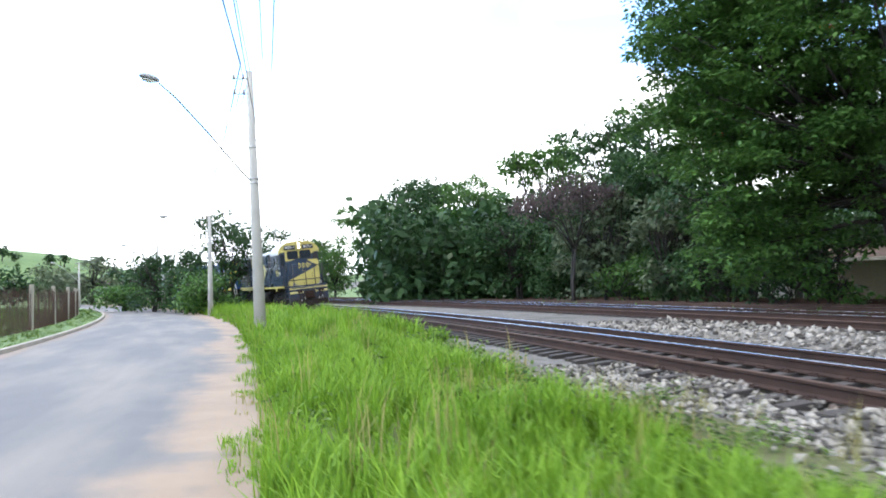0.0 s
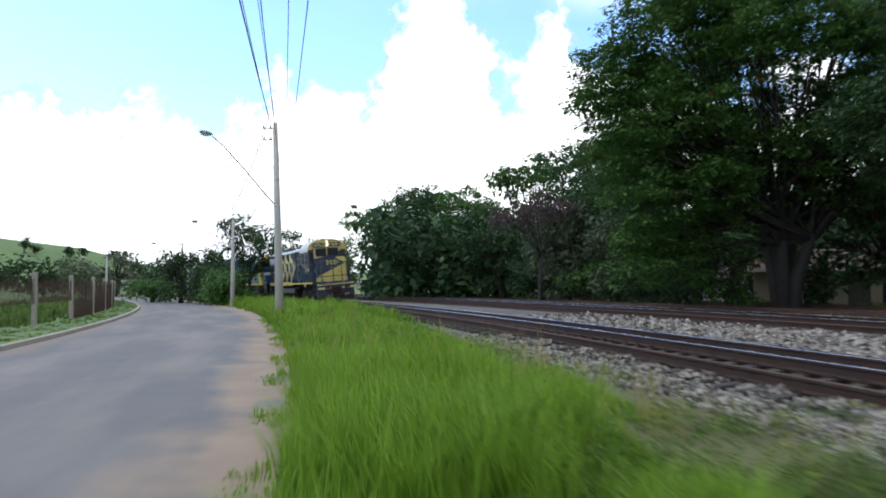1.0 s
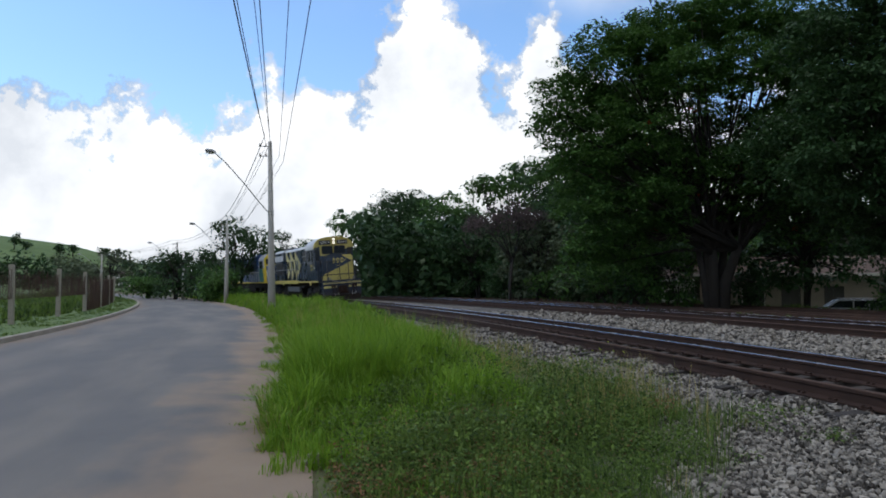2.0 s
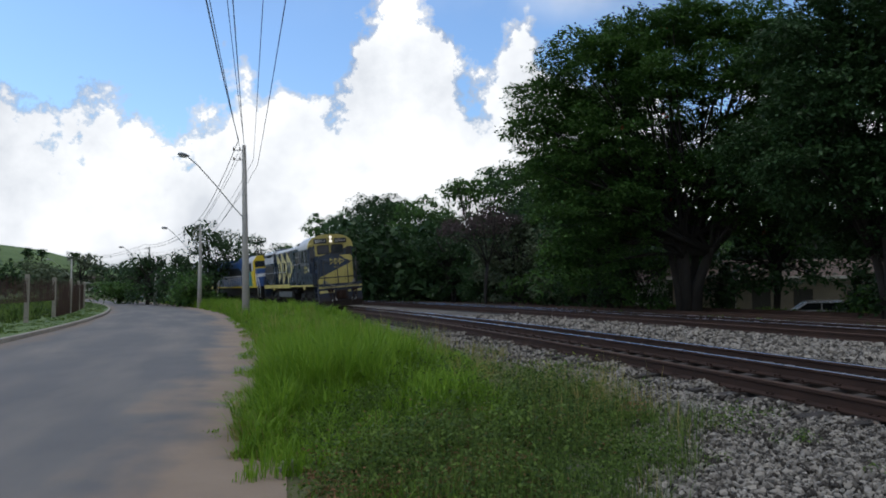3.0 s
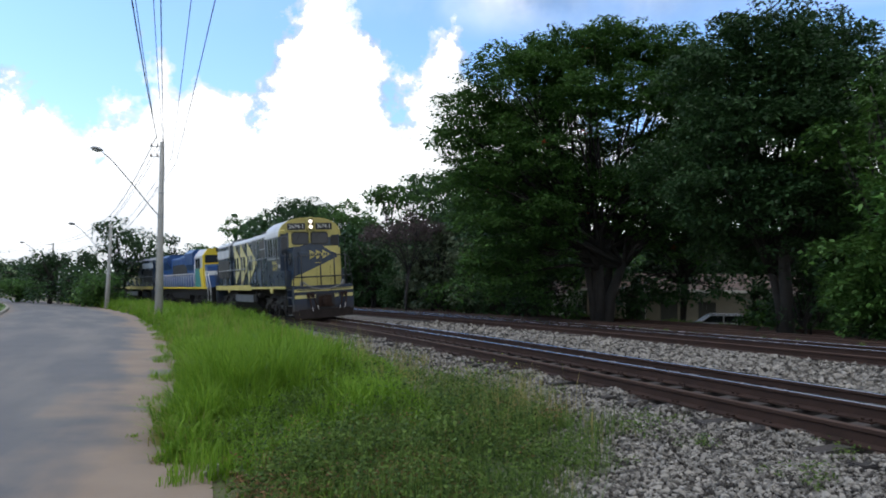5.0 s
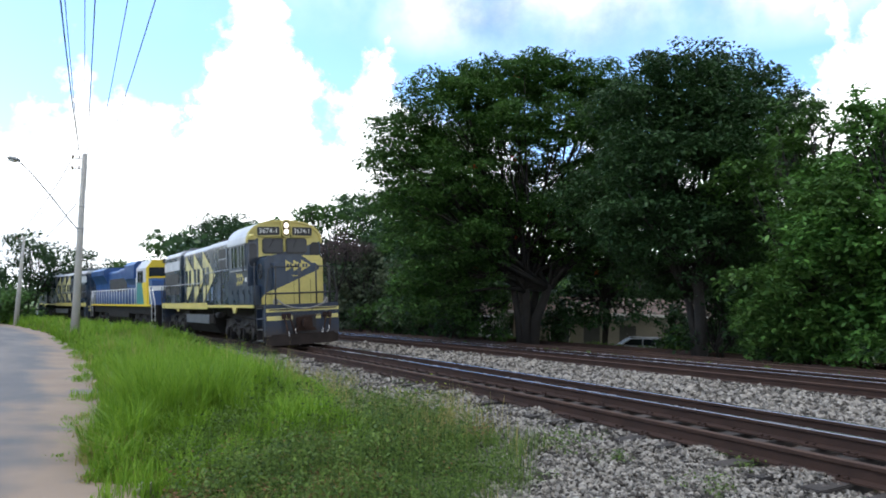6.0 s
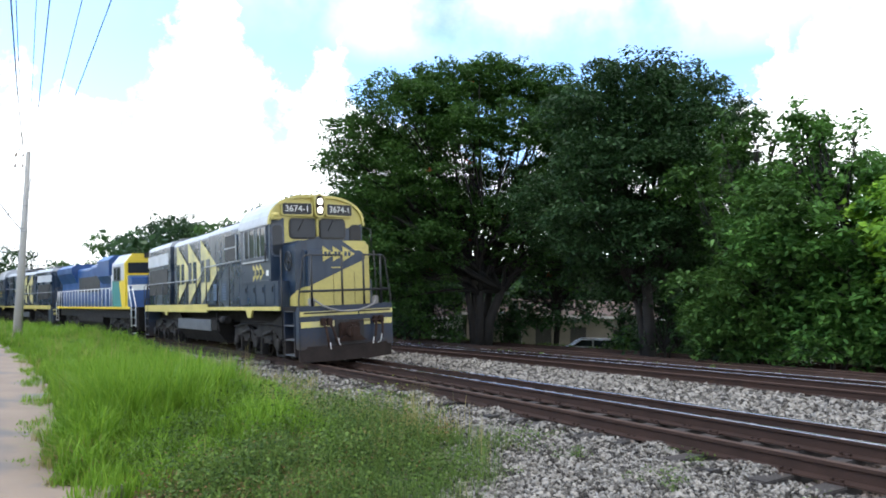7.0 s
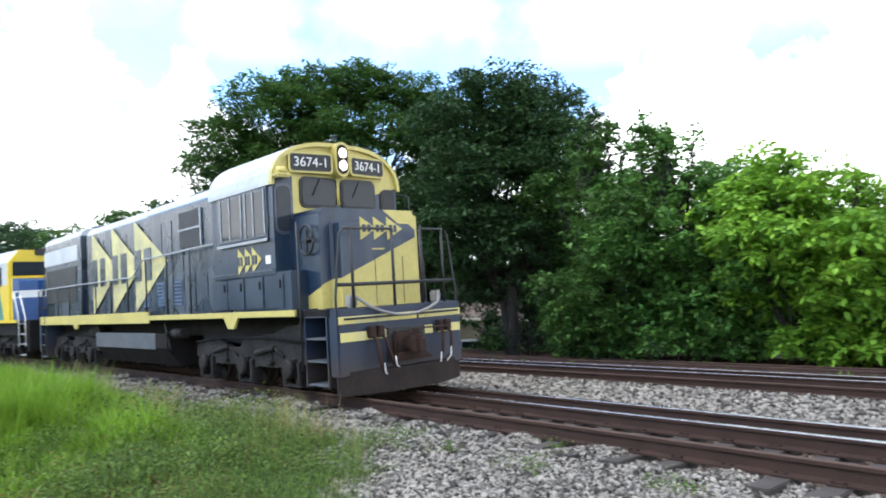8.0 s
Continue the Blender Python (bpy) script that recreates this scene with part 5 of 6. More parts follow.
def wheel_set():
    bm = bmesh.new()
    for s in (-1, 1):
        prof = [(0.50, 0.72), (0.53, 0.735), (0.53, 0.76), (0.48, 0.775), (0.47, 0.89), (0.40, 0.89), (0.38, 0.84), (0.20, 0.83), (0.16, 0.90), (0.0, 0.90)]
        rings = []
        for r, x in prof:
            rings.append([bm.verts.new((s * x, r * math.cos(a * math.pi / 12), r * math.sin(a * math.pi / 12))) for a in range(24)] if r else [bm.verts.new((s * x, 0, 0))])
        for a, b in zip(rings, rings[1:]):
            for k in range(24):
                if len(b) == 1:
                    bm.faces.new((a[k], a[(k + 1) % 24], b[0]))
                else:
                    bm.faces.new((a[k], a[(k + 1) % 24], b[(k + 1) % 24], b[k]))
        for k in range(5):
            a = k * 2 * math.pi / 5
            box(bm, s * 0.845 - 0.02, -0.035, 0.22, s * 0.845 + 0.02, 0.035, 0.38, m=Matrix.Rotation(a, 4, "X"))
    rod(bm, [(-0.9, 0, 0), (0.9, 0, 0)], 0.09, 10)
    bmesh.ops.recalc_face_normals(bm, faces=bm.faces)
    return bm


WHEELS = []


def build_bogie(loco, yc):
    """A three-axle bogie: frame, side frames with boxes and springs, brake gear, wheels."""
    bm = bmesh.new()
    for s in (-1, 1):
        x = s * 1.12
        out = [(-2.55, 0.62), (-2.5, 0.86), (-2.1, 1.02), (-1.2, 1.00), (-0.9, 0.86), (-0.35, 0.84), (-0.1, 1.02), (0.6, 1.10), (1.2, 1.16), (1.7, 1.28), (2.3, 1.34), (2.55, 1.20), (2.60, 0.62),
               (2.30, 0.56), (2.25, 0.44), (1.55, 0.44), (1.45, 0.48), (1.0, 0.46), (0.5, 0.48), (0.40, 0.44), (-0.40, 0.44), (-0.5, 0.48), (-1.0, 0.46), (-1.45, 0.48), (-1.55, 0.44), (-2.25, 0.44), (-2.30, 0.56)]
        b2 = bmesh.new()
        prism(b2, [(yc + a, z) for a, z in out], x - 0.07, x + 0.07, axis="x")
        me = bpy.data.meshes.new("tmp")
        b2.to_mesh(me)
        b2.free()
        bm.from_mesh(me)
        bpy.data.meshes.remove(me)
    box(bm, -1.1, yc - 0.35, 0.55, 1.1, yc + 0.35, 1.0)
    box(bm, -1.1, yc - 2.5, 0.6, 1.1, yc - 2.3, 0.85)
    bogie = part("bogie", bm, M["bogie"], loco, "grimy dark steel bogie")
    for s in (-1, 1):
        for dy in (-1.9, 0.0, 1.9):
            bm = bmesh.new()
            box(bm, s * 1.06, yc + dy - 0.17, 0.30, s * 1.30, yc + dy + 0.17, 0.66, bevel=0.03)
            for q in (-0.27, 0.27):
                box(bm, s * 1.04, yc + dy + q - 0.07, 0.16, s * 1.26, yc + dy + q + 0.07, 0.62, bevel=0.02)
            box(bm, s * 1.06, yc + dy - 0.36, 0.12, s * 1.24, yc + dy + 0.36, 0.18, bevel=0.015)
            rod(bm, [(s * 1.28, yc + dy, 0.48), (s * 1.37, yc + dy, 0.48)], 0.20, 16, 0.16)
            for k in range(6):
                a = k * math.pi / 3
                rod(bm, [(s * 1.33, yc + dy + 0.115 * math.cos(a), 0.48 + 0.115 * math.sin(a)), (s * 1.38, yc + dy + 0.115 * math.cos(a), 0.48 + 0.115 * math.sin(a))], 0.018, 5)
            part("journal_box", bm, M["bogie"], bogie)
        for dy in (-1.0, 1.0):
            bm = bmesh.new()
            for k in range(6):
                rod(bm, [(s * 1.2, yc + dy + 0.1 * math.cos(a), 0.60 + 0.035 * k + 0.005 * a) for a in (0, 1.05, 2.1, 3.14, 4.2, 5.24, 6.28)], 0.014, 5)
            box(bm, s * 1.10, yc + dy - 0.16, 0.54, s * 1.28, yc + dy + 0.16, 0.59)
            part("spring", bm, M["bogie"], bogie)
            bm = bmesh.new()
            rod(bm, [(s * 1.22, yc + dy - 0.55, 0.74), (s * 1.22, yc + dy + 0.25, 0.86)], 0.06, 10)
            rod(bm, [(s * 1.22, yc + dy + 0.25, 0.86), (s * 1.22, yc + dy + 0.6, 0.70)], 0.03, 6)
            part("brake_cylinder", bm, M["bogie"], bogie)
        bm = bmesh.new()
        rod(bm, [(s * 1.24, yc - 2.4, 0.95), (s * 1.24, yc - 1.0, 1.06), (s * 1.24, yc + 1.0, 1.06), (s * 1.24, yc + 2.4, 0.98)], 0.022, 6)
        part("sand_pipe", bm, M["under"], bogie)
    for dy in (-1.9, 0.0, 1.9):
        if not WHEELS:
            w = part("wheelset", wheel_set(), M["wheel"], bogie)
        else:
            w = new("wheelset", WHEELS[0][0].data)
            w.parent = bogie
        w.matrix_basis = pose(0, yc + dy, 0.50)
        WHEELS.append((w, yc + dy))
    return bogie


def build_steps(loco, x0, x1, y0, y1, mat, tread):
    """A step well: two cheek plates and four treads."""
    bm = bmesh.new()
    for y in (y0, y1):
        prism(bm, [(x0, 0.22), (x1, 0.22), (x1, 1.62), (x0, 1.62)], y - 0.02, y + 0.02)
    box(bm, min(x0, x1) - 0.02, min(y0, y1), 0.22, min(x0, x1) + 0.02, max(y0, y1), 1.6)
    well = part("step_well", bm, mat, loco)
    for z in (0.24, 0.66, 1.06, 1.46):
        bm = bmesh.new()
        box(bm, x0 + 0.02, y0 + 0.03, z, x1, y1 - 0.03, z + 0.035, bevel=0.006)
        part("tread", bm, tread, well, "worn grey step")
    return well


def arrow_logo(loco, x, y_tip, z_mid, height, step, lean, mat, dark, count=3):
    """Three arrowheads in a row that point to the front, with blocked-out lettering on them."""
    s = 1 if x > 0 else -1
    for k in range(count):
        y = y_tip - k * step
        part("emblem", tri_panel(x, [(y, z_mid), (y - step * 1.25, z_mid + height / 2), (y - step * 1.25, z_mid - height / 2)] if count == 3 else [], 0.008 + 0.003 * k), mat, loco, "yellow arrowhead emblem")
        bm = bmesh.new()
        yy, hh, w = y - step * 0.88, height * 0.17, step * 0.13
        for q in (-0.24, 0.16):
            box(bm, x, yy + step * q - w, z_mid - hh, x + s * 0.022, yy + step * q + w, z_mid + hh)
        part("emblem_bar", bm, dark, loco)


def louvre(loco, x, y0, y1, z0, z1, n, mat, back):
    f = part("louvre", panel(x, y0, z0, y1, z1, 0.008), back, loco)
    s = 1 if x > 0 else -1
    for k in range(n):
        z = z0 + (z1 - z0) * (k + 0.5) / n
        bm = bmesh.new()
        h = (z1 - z0) / n * 0.3
        prism(bm, [(x, z - h), (x + s * 0.035, z - h), (x, z + h)], y0 + 0.03, y1 - 0.03)
        part("slat", bm, mat, f)


def hood_outline(w, z0, z1, r):
    pts = [(w, z0), (w, z1 - r)]
    pts += [(w - r * (1 - math.cos(a)), z1 - r + r * math.sin(a) * 0.75) for a in (0.4, 0.8, 1.2, 1.57)]
    return pts + [(-x, z) for x, z in reversed(pts)]


def arch_outline(w, z0, eave, top):
    """A cab's cross-section: upright sides and a well rounded roof."""
    pts = [(w, z0), (w, eave)]
    for k in range(1, 9):
        a = k / 8 * math.pi / 2
        pts.append((w * max(0.0, math.cos(a)) ** 0.72, eave + (top - eave) * math.sin(a) ** 0.95))
    return pts + [(-x, z) for x, z in reversed(pts[:-1])]


def rounded(cx, cz, w, h, r, n=4):
    """A rectangle with rounded corners, as (x, z) pairs."""
    out = []
    for sx, sz, a0 in ((1, 1, 0), (-1, 1, 90), (-1, -1, 180), (1, -1, 270)):
        for k in range(n + 1):
            a = radians(a0 + 90 * k / n)
            out.append((cx + sx * (w / 2 - r) + r * math.cos(a), cz + sz * (h / 2 - r) + r * math.sin(a)))
    return out


def build_old_loco():
    """Older six-axle road switcher with a low nose, navy with a yellow arrow."""
    L = 19.9
    loco = tagged(empty("locomotive"), "navy blue diesel locomotive with pale yellow arrow markings, lit headlight", "locomotive", "locomotives of the train")
    # frame and sills
    bm = bmesh.new()
    box(bm, -0.8, -L + 0.3, 1.05, 0.8, -0.3, 1.50)
    box(bm, -1.40, -L + 0.25, 1.47, 1.40, -0.25, 1.60, bevel=0.01)
    part("underframe", bm, M["under"], loco)
    for s in (-1, 1):
        bm = bmesh.new()
        box(bm, s * 1.40, -8.6, 1.50, s * 1.445, -1.30, 1.615)
        box(bm, s * 1.40, -L + 0.5, 1.42, s * 1.445, -8.6, 1.70)
        for y in (-3.9, -15.0):
            prism(bm, [(y - 0.32, 1.50), (y + 0.32, 1.50), (y + 0.14, 1.27), (y - 0.14, 1.27)], s * 1.40, s * 1.45, axis="x")
        part("sill", bm, M["yellow"], loco, "pale yellow sill stripe")
    # end plates, plows and couplers at both ends
    for e, y in ((1, 0.0), (-1, -L)):
        bm = bmesh.new()
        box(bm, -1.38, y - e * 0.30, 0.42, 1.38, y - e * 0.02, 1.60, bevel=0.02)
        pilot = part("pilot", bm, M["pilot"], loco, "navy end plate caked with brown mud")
        bm = bmesh.new()
        prism(bm, [(-1.36, y - e * 0.10), (-0.55, y + e * 0.26), (0.55, y + e * 0.26), (1.36, y - e * 0.10), (1.36, y - e * 0.16), (0, y + e * 0.10), (-1.36, y - e * 0.16)], 0.09, 0.50, axis="z")
        part("plow", bm, M["plow"], pilot, "dirty brown snowplough blade")
        for z0, z1, xs in ((1.33, 1.46, ((-1.36, -0.35), (-0.30, 1.36))), (1.02, 1.18, ((-1.34, -0.80), (-0.66, -0.40), (0.28, 1.34)))):
            for xa, xb in xs:
                bm = bmesh.new()
                box(bm, xa, y - e * 0.03, z0, xb, y - e * 0.002, z1)
                part("stripe", bm, M["pilot_stripe"], pilot, "pale yellow stripe")
        bm = bmesh.new()
        rod(bm, [(-1.25, y + e * 0.06, 1.42), (1.25, y + e * 0.06, 1.42)], 0.02, 6)
        for x in (-1.25, -0.45, 0.45, 1.25):
            rod(bm, [(x, y + e * 0.06, 1.42), (x, y - e * 0.05, 1.42)], 0.018, 6)
        part("grab_bar", bm, M["rail_dark"], pilot)
        bm = bmesh.new()
        box(bm, -0.46, y - e * 0.1, 0.56, 0.40, y + e * 0.03, 1.20, bevel=0.02)
        part("coupler_pocket", bm, M["black"], pilot)
        bm = bmesh.new()
        box(bm, -0.30, y - e * 0.1, 0.66, 0.30, y + e * 0.14, 1.12, bevel=0.04)
        prism(bm, [(-0.42, 0.60), (0.42, 0.60), (0.26, 0.74), (-0.26, 0.74)], y + e * 0.02, y + e * 0.24)
        rod(bm, [(-0.95, y + e * 0.12, 1.14), (0.10, y + e * 0.30, 1.16), (0.16, y + e * 0.36, 1.04)], 0.016, 6)
        box(bm, -0.14, y + e * 0.1, 0.76, 0.14, y + e * 0.45, 1.02, bevel=0.05)
        box(bm, -0.02, y + e * 0.38, 0.70, 0.20, y + e * 0.62, 1.06, bevel=0.06)
        part("coupler", bm, M["rust"], pilot, "rusty brown coupler")
        for x, drop, sway in ((-0.98, 0.54, 0.10), (-0.80, 0.46, 0.16), (0.56, 0.50, -0.16), (0.74, 0.40, -0.10)):
            bm = bmesh.new()
            box(bm, x - 0.07, y - e * 0.02, 1.05, x + 0.07, y + e * 0.10, 1.26, bevel=0.02)
            rod(bm, [(x, y + e * 0.06, 1.10), (x + sway * 0.2, y + e * 0.17, 1.00), (x + sway * 0.6, y + e * 0.21, drop + 0.22), (x + sway, y + e * 0.20, drop + 0.05), (x + sway * 1.6, y + e * 0.18, drop)], 0.032, 7)
            hose = part("air_hose", bm, M["rust"], pilot, "rusty brown air hose")
            bm = bmesh.new()
            rod(bm, [(x + sway, y + e * 0.235, drop + 0.20), (x + sway * 1.1, y + e * 0.235, drop + 0.04), (x + sway * 2.0, y + e * 0.21, drop - 0.06)], 0.013, 6)
            part("fitting", bm, M["white"], hose)
        bm = bmesh.new()
        pts = [(0.95, y - e * 0.12, 1.78)] + [(0.9 - 1.8 * t, y + e * (0.05 + 0.06 * math.sin(t * 3.14)), 1.72 - 0.30 * math.sin(3.14 * t) ** 0.7) for t in (0.08, 0.2, 0.35, 0.5, 0.65, 0.8, 0.92)] + [(-0.95, y - e * 0.12, 1.78)]
        rod(bm, pts, 0.026, 8)
        part("cable", bm, M["hose"], pilot, "thick grey jumper cable")
        for x in (-0.95, 0.95):
            bm = bmesh.new()
            box(bm, x - 0.07, y - e * 0.32, 1.60, x + 0.07, y - e * 0.12, 1.80, bevel=0.03)
            part("socket", bm, M["hose"], pilot)
        # end handrail
        bm = bmesh.new()
        zt = 2.82
        yr = y - e * 0.10
        for side in (1, -1):
            inner = 0.10 if side > 0 else -0.55
            rod(bm, [(side * 1.30, yr, 0.5), (side * 1.36, yr + e * 0.02, 1.75), (side * 1.22, yr, zt - 0.08), (side * 1.12, yr, zt), (inner, yr, zt)], 0.022, 7)
        rod(bm, [(-1.30, yr, 1.96), (1.30, yr, 1.96)], 0.03, 6)
        for x in (0.98, 0.10, -0.55, -1.08):
            rod(bm, [(x, yr, 1.58), (x, yr, zt)], 0.03, 6)
        part("end_rail", bm, M["rail_dark"], loco)
        for s in (-1, 1):
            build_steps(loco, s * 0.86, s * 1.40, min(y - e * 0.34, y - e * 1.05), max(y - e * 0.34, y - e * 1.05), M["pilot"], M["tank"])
            bm = bmesh.new()
            rod(bm, [(s * 1.44, y - e * 1.10, 0.5), (s * 1.44, y - e * 1.10, 1.9), (s * 1.42, y - e * 1.15, 3.0)], 0.02, 6)
            part("grab_rail", bm, M["rail_dark"], loco)
    # battery boxes beside the nose, deck
    for s in (-1, 1):
        bm = bmesh.new()
        box(bm, s * 0.9, -4.55, 1.60, s * 1.44, -1.35, 2.25, bevel=0.02)
        part("battery_box", bm, M["navy"], loco)
        for y in (-2.0, -2.8, -3.6, -4.35):
            door = part("box_door", panel(s * 1.44, y - 0.36, 1.66, y + 0.36, 2.19, 0.012), M["navy"], loco)
            bm = bmesh.new()
            box(bm, s * 1.45, y + 0.22, 1.98, s * 1.475, y + 0.26, 2.12, bevel=0.006)
            part("latch", bm, M["black"], door)
    # nose
    bm = bmesh.new()
    box(bm, -1.12, -1.95, 1.60, 1.12, -0.62, 3.22)
    ed = [e for e in bm.edges if abs(e.verts[0].co.y + 0.62) < 1e-4 and abs(e.verts[1].co.y + 0.62) < 1e-4 and (e.verts[0].co.z + e.verts[1].co.z) / 2 > 1.7]
    bmesh.ops.bevel(bm, geom=ed, offset=0.26, segments=7, affect="EDGES")
    up = [e for e in bm.edges if e.verts[0].co.z > 3.21 and e.verts[1].co.z > 3.21 and abs(e.verts[0].co.x - e.verts[1].co.x) < 1e-4 and abs(e.verts[0].co.x) > 0.9]
    bmesh.ops.bevel(bm, geom=up, offset=0.10, segments=3, affect="EDGES")
    cut_paint(bm, [((0, -0.82, 1.98), (0, -0.30, 1.0)), ((1.12, 0, 1.98), (0.85 / 2.24, 0, 1.0)), ((-0.30, 0, 3.22), (0.40 / 0.62, 0, -1.0))],
              lambda c, n: 1 if ((c.z < 1.98 + (c.y + 0.82) * 0.30 if c.x > 1.10 else c.z < 1.98 + (1.12 - c.x) * 0.85 / 2.24) or (c.z > 3.22 + (c.x + 0.30) * 0.40 / 0.62 and c.x < -0.25)) else 0)
    nose = part("nose", bm, M["navy"], loco)
    nose.data.materials.append(M["yellow"])
    for k in range(3):
        x = 0.42 - 0.30 * k
        bm = bmesh.new()
        prism(bm, [(x, 3.06), (x, 2.68), (x - 0.36, 2.87)], -0.622, -0.608 + 0.003 * k)
        e = part("emblem", bm, M["yellow"], nose, "yellow arrowhead emblem")
        bm = bmesh.new()
        for dx in (0.04, 0.15):
            box(bm, x - dx - 0.075, -0.60, 2.81, x - dx, -0.592, 2.93)
        part("emblem_bar", bm, M["navy"], e)
    bm = bmesh.new()
    box(bm, -0.10, -0.61, 2.52, 0.18, -0.604, 2.545)
    part("emblem_line", bm, M["yellow"], nose)
    for x in (0.12, -0.52):
        bm = bmesh.new()
        box(bm, x - 0.006, -0.63, 1.62, x + 0.006, -0.614, 2.4, bevel=0.002)
        part("door_seam", bm, M["plow"], nose)
    bm = bmesh.new()
    pts = [(1.20, -1.20 + 0.24 * math.cos(a * math.pi / 8), 2.72 + 0.24 * math.sin(a * math.pi / 8)) for a in range(17)]
    rod(bm, pts, 0.022, 6)
    for a in range(4):
        rod(bm, [(1.18, -1.20, 2.72), (1.20, -1.20 + 0.24 * math.cos(a * math.pi / 2), 2.72 + 0.24 * math.sin(a * math.pi / 2))], 0.014, 5)
    rod(bm, [(1.0, -1.20, 2.72), (1.23, -1.20, 2.72)], 0.05, 8)
    part("brake_wheel", bm, M["rail_dark"], nose, "dark round handbrake wheel")
    # cab
    bm = bmesh.new()
    prism(bm, arch_outline(1.44, 1.60, 3.76, 4.43), -4.60, -1.92)
    cut_paint(bm, [((0, 0, 3.86), (0, 0, 1)), ((0, 0, 3.40), (0.25, 0, 1)), ((1.02, 0, 0), (1, 0, 0)), ((0, -2.0, 0), (0, 1, 0))],
              lambda c, n: 2 if (c.y < -2.0 and c.z > 3.86) else (1 if c.y > -2.0 and (c.z > 3.86 or (c.z > 3.40 - c.x * 0.25 and c.x < 1.02) or c.x < -1.02) else 0))
    cab = part("cab", bm, M["navy"], loco, "navy cab with a yellow front and white roof")
    cab.data.materials.append(M["yellow"])
    cab.data.materials.append(M["roof_white"])
    bm = bmesh.new()
    inner = arch_outline(1.43, 3.70, 3.74, 4.42)
    prism(bm, arch_outline(1.49, 3.70, 3.76, 4.49) + inner[::-1], -4.66, -1.84)
    cut_paint(bm, [((0, -1.98, 0), (0, 1, 0))], lambda c, n: 0 if c.y < -1.98 else 1)
    roof = part("roof", bm, M["roof_white"], cab, "white arched cab roof with a yellow front edge")
    roof.data.materials.append(M["yellow"])
    for x in (0.46, -0.46):
        bm = bmesh.new()
        prism(bm, rounded(x, 3.60, 0.84, 0.54, 0.12), -1.93, -1.885)
        win = part("windshield", bm, M["black"], cab, "dark windscreen in a black rubber seal")
        bm = bmesh.new()
        prism(bm, rounded(x, 3.60, 0.75, 0.45, 0.09), -1.90, -1.872)
        part("pane", bm, M["glass"], win)
        bm = bmesh.new()
        rod(bm, [(x - 0.02, -1.85, 3.84), (x + 0.16, -1.85, 3.55)], 0.009, 5)
        part("wiper", bm, M["black"], win)
    bm = bmesh.new()
    rod(bm, [(0.05, -1.86, 3.40), (0.05, -1.86, 3.86)], 0.03, 6)
    part("centre_post", bm, M["yellow"], cab)
    for x, sgn in ((0.66, 1), (-0.66, -1)):
        bm = bmesh.new()
        prism(bm, rounded(0, 0, 0.92, 0.36, 0.07), -0.14, 0.0)
        turned = pose(x, -1.80, 4.10, 0, 0, -sgn * 7)
        bmesh.ops.transform(bm, matrix=turned, verts=bm.verts)
        surround = part("board_frame", bm, M["yellow"], cab)
        bm = bmesh.new()
        prism(bm, rounded(0, 0, 0.84, 0.29, 0.05), -0.02, 0.008)
        bmesh.ops.transform(bm, matrix=turned, verts=bm.verts)
        part("number_board", bm, M["black"], surround, "black number board with white numerals")
        text_mesh("3674-1", 0.27, turned @ Matrix.Translation((0, 0.014, 0)) @ Matrix.Rotation(math.pi, 4, "Z") @ Matrix.Rotation(math.pi / 2, 4, "X"), M["white"], surround)
    bm = bmesh.new()
    prism(bm, rounded(0, 4.19, 0.32, 0.62, 0.155, 6), -2.05, -1.70)
    hl = part("headlight_housing", bm, M["yellow"], cab)
    bm = bmesh.new()
    prism(bm, rounded(0, 4.19, 0.25, 0.52, 0.12, 6), -1.72, -1.690)
    part("light_recess", bm, M["plow"], hl)
    for z in (4.08, 4.30):
        bm = bmesh.new()
        rod(bm, [(0, -1.70, z), (0, -1.675, z)], 0.088, 16)
        part("headlight", bm, M["headlight"], hl, "bright lit round headlight")
    for x in (1.23, -1.20):
        bm = bmesh.new()
        prism(bm, rounded(x, 3.30, 0.37, 0.86, 0.13), -1.925, -1.895)
        d = part("front_door_window", bm, M["black"] if x < 0 else M["navy_worn"], cab)
        bm = bmesh.new()
        prism(bm, rounded(x, 3.30, 0.29, 0.76, 0.10), -1.90, -1.885)
        part("pane", bm, M["glass"] if x > 0 else M["black"], d)
    bm = bmesh.new()
    box(bm, 1.17, -1.90, 3.80, 1.47, -1.66, 3.90, bevel=0.03)
    rod(bm, [(1.32, -1.78, 3.88), (1.32, -1.78, 3.98)], 0.13, 12, 0.09)
    part("horn_bracket", bm, M["yellow"], cab)
    bm = bmesh.new()
    rod(bm, [(1.5, -1.98, 3.15), (1.66, -1.72, 3.18), (1.66, -1.72, 2.75)], 0.02, 6)
    part("mirror_arm", bm, M["rail_dark"], cab)
    bm = bmesh.new()
    rod(bm, [(-1.5, -1.98, 3.65), (-1.66, -1.78, 3.6), (-1.66, -1.75, 3.1)], 0.02, 6)
    part("mirror_arm", bm, M["rail_dark"], cab)
    for s in (-1, 1):
        win = part("side_window", panel(s * 1.44, -4.28, 2.86, -2.12, 3.70, 0.03), M["navy_worn"], cab, "dark sliding side window with grey bars")
        for y in (-3.95, -3.42, -2.9, -2.4):
            part("pane", panel(s * 1.468, y - 0.235, 2.92, y + 0.235, 3.64, 0.008, 0.002), M["glass"], win)
        for y in (-4.1, -3.68, -3.16, -2.98, -2.65, -2.2):
            bm = bmesh.new()
            box(bm, s * 1.475, y - 0.018, 2.90, s * 1.492, y + 0.018, 3.66)
            part("bar", bm, M["rail_light"], win)
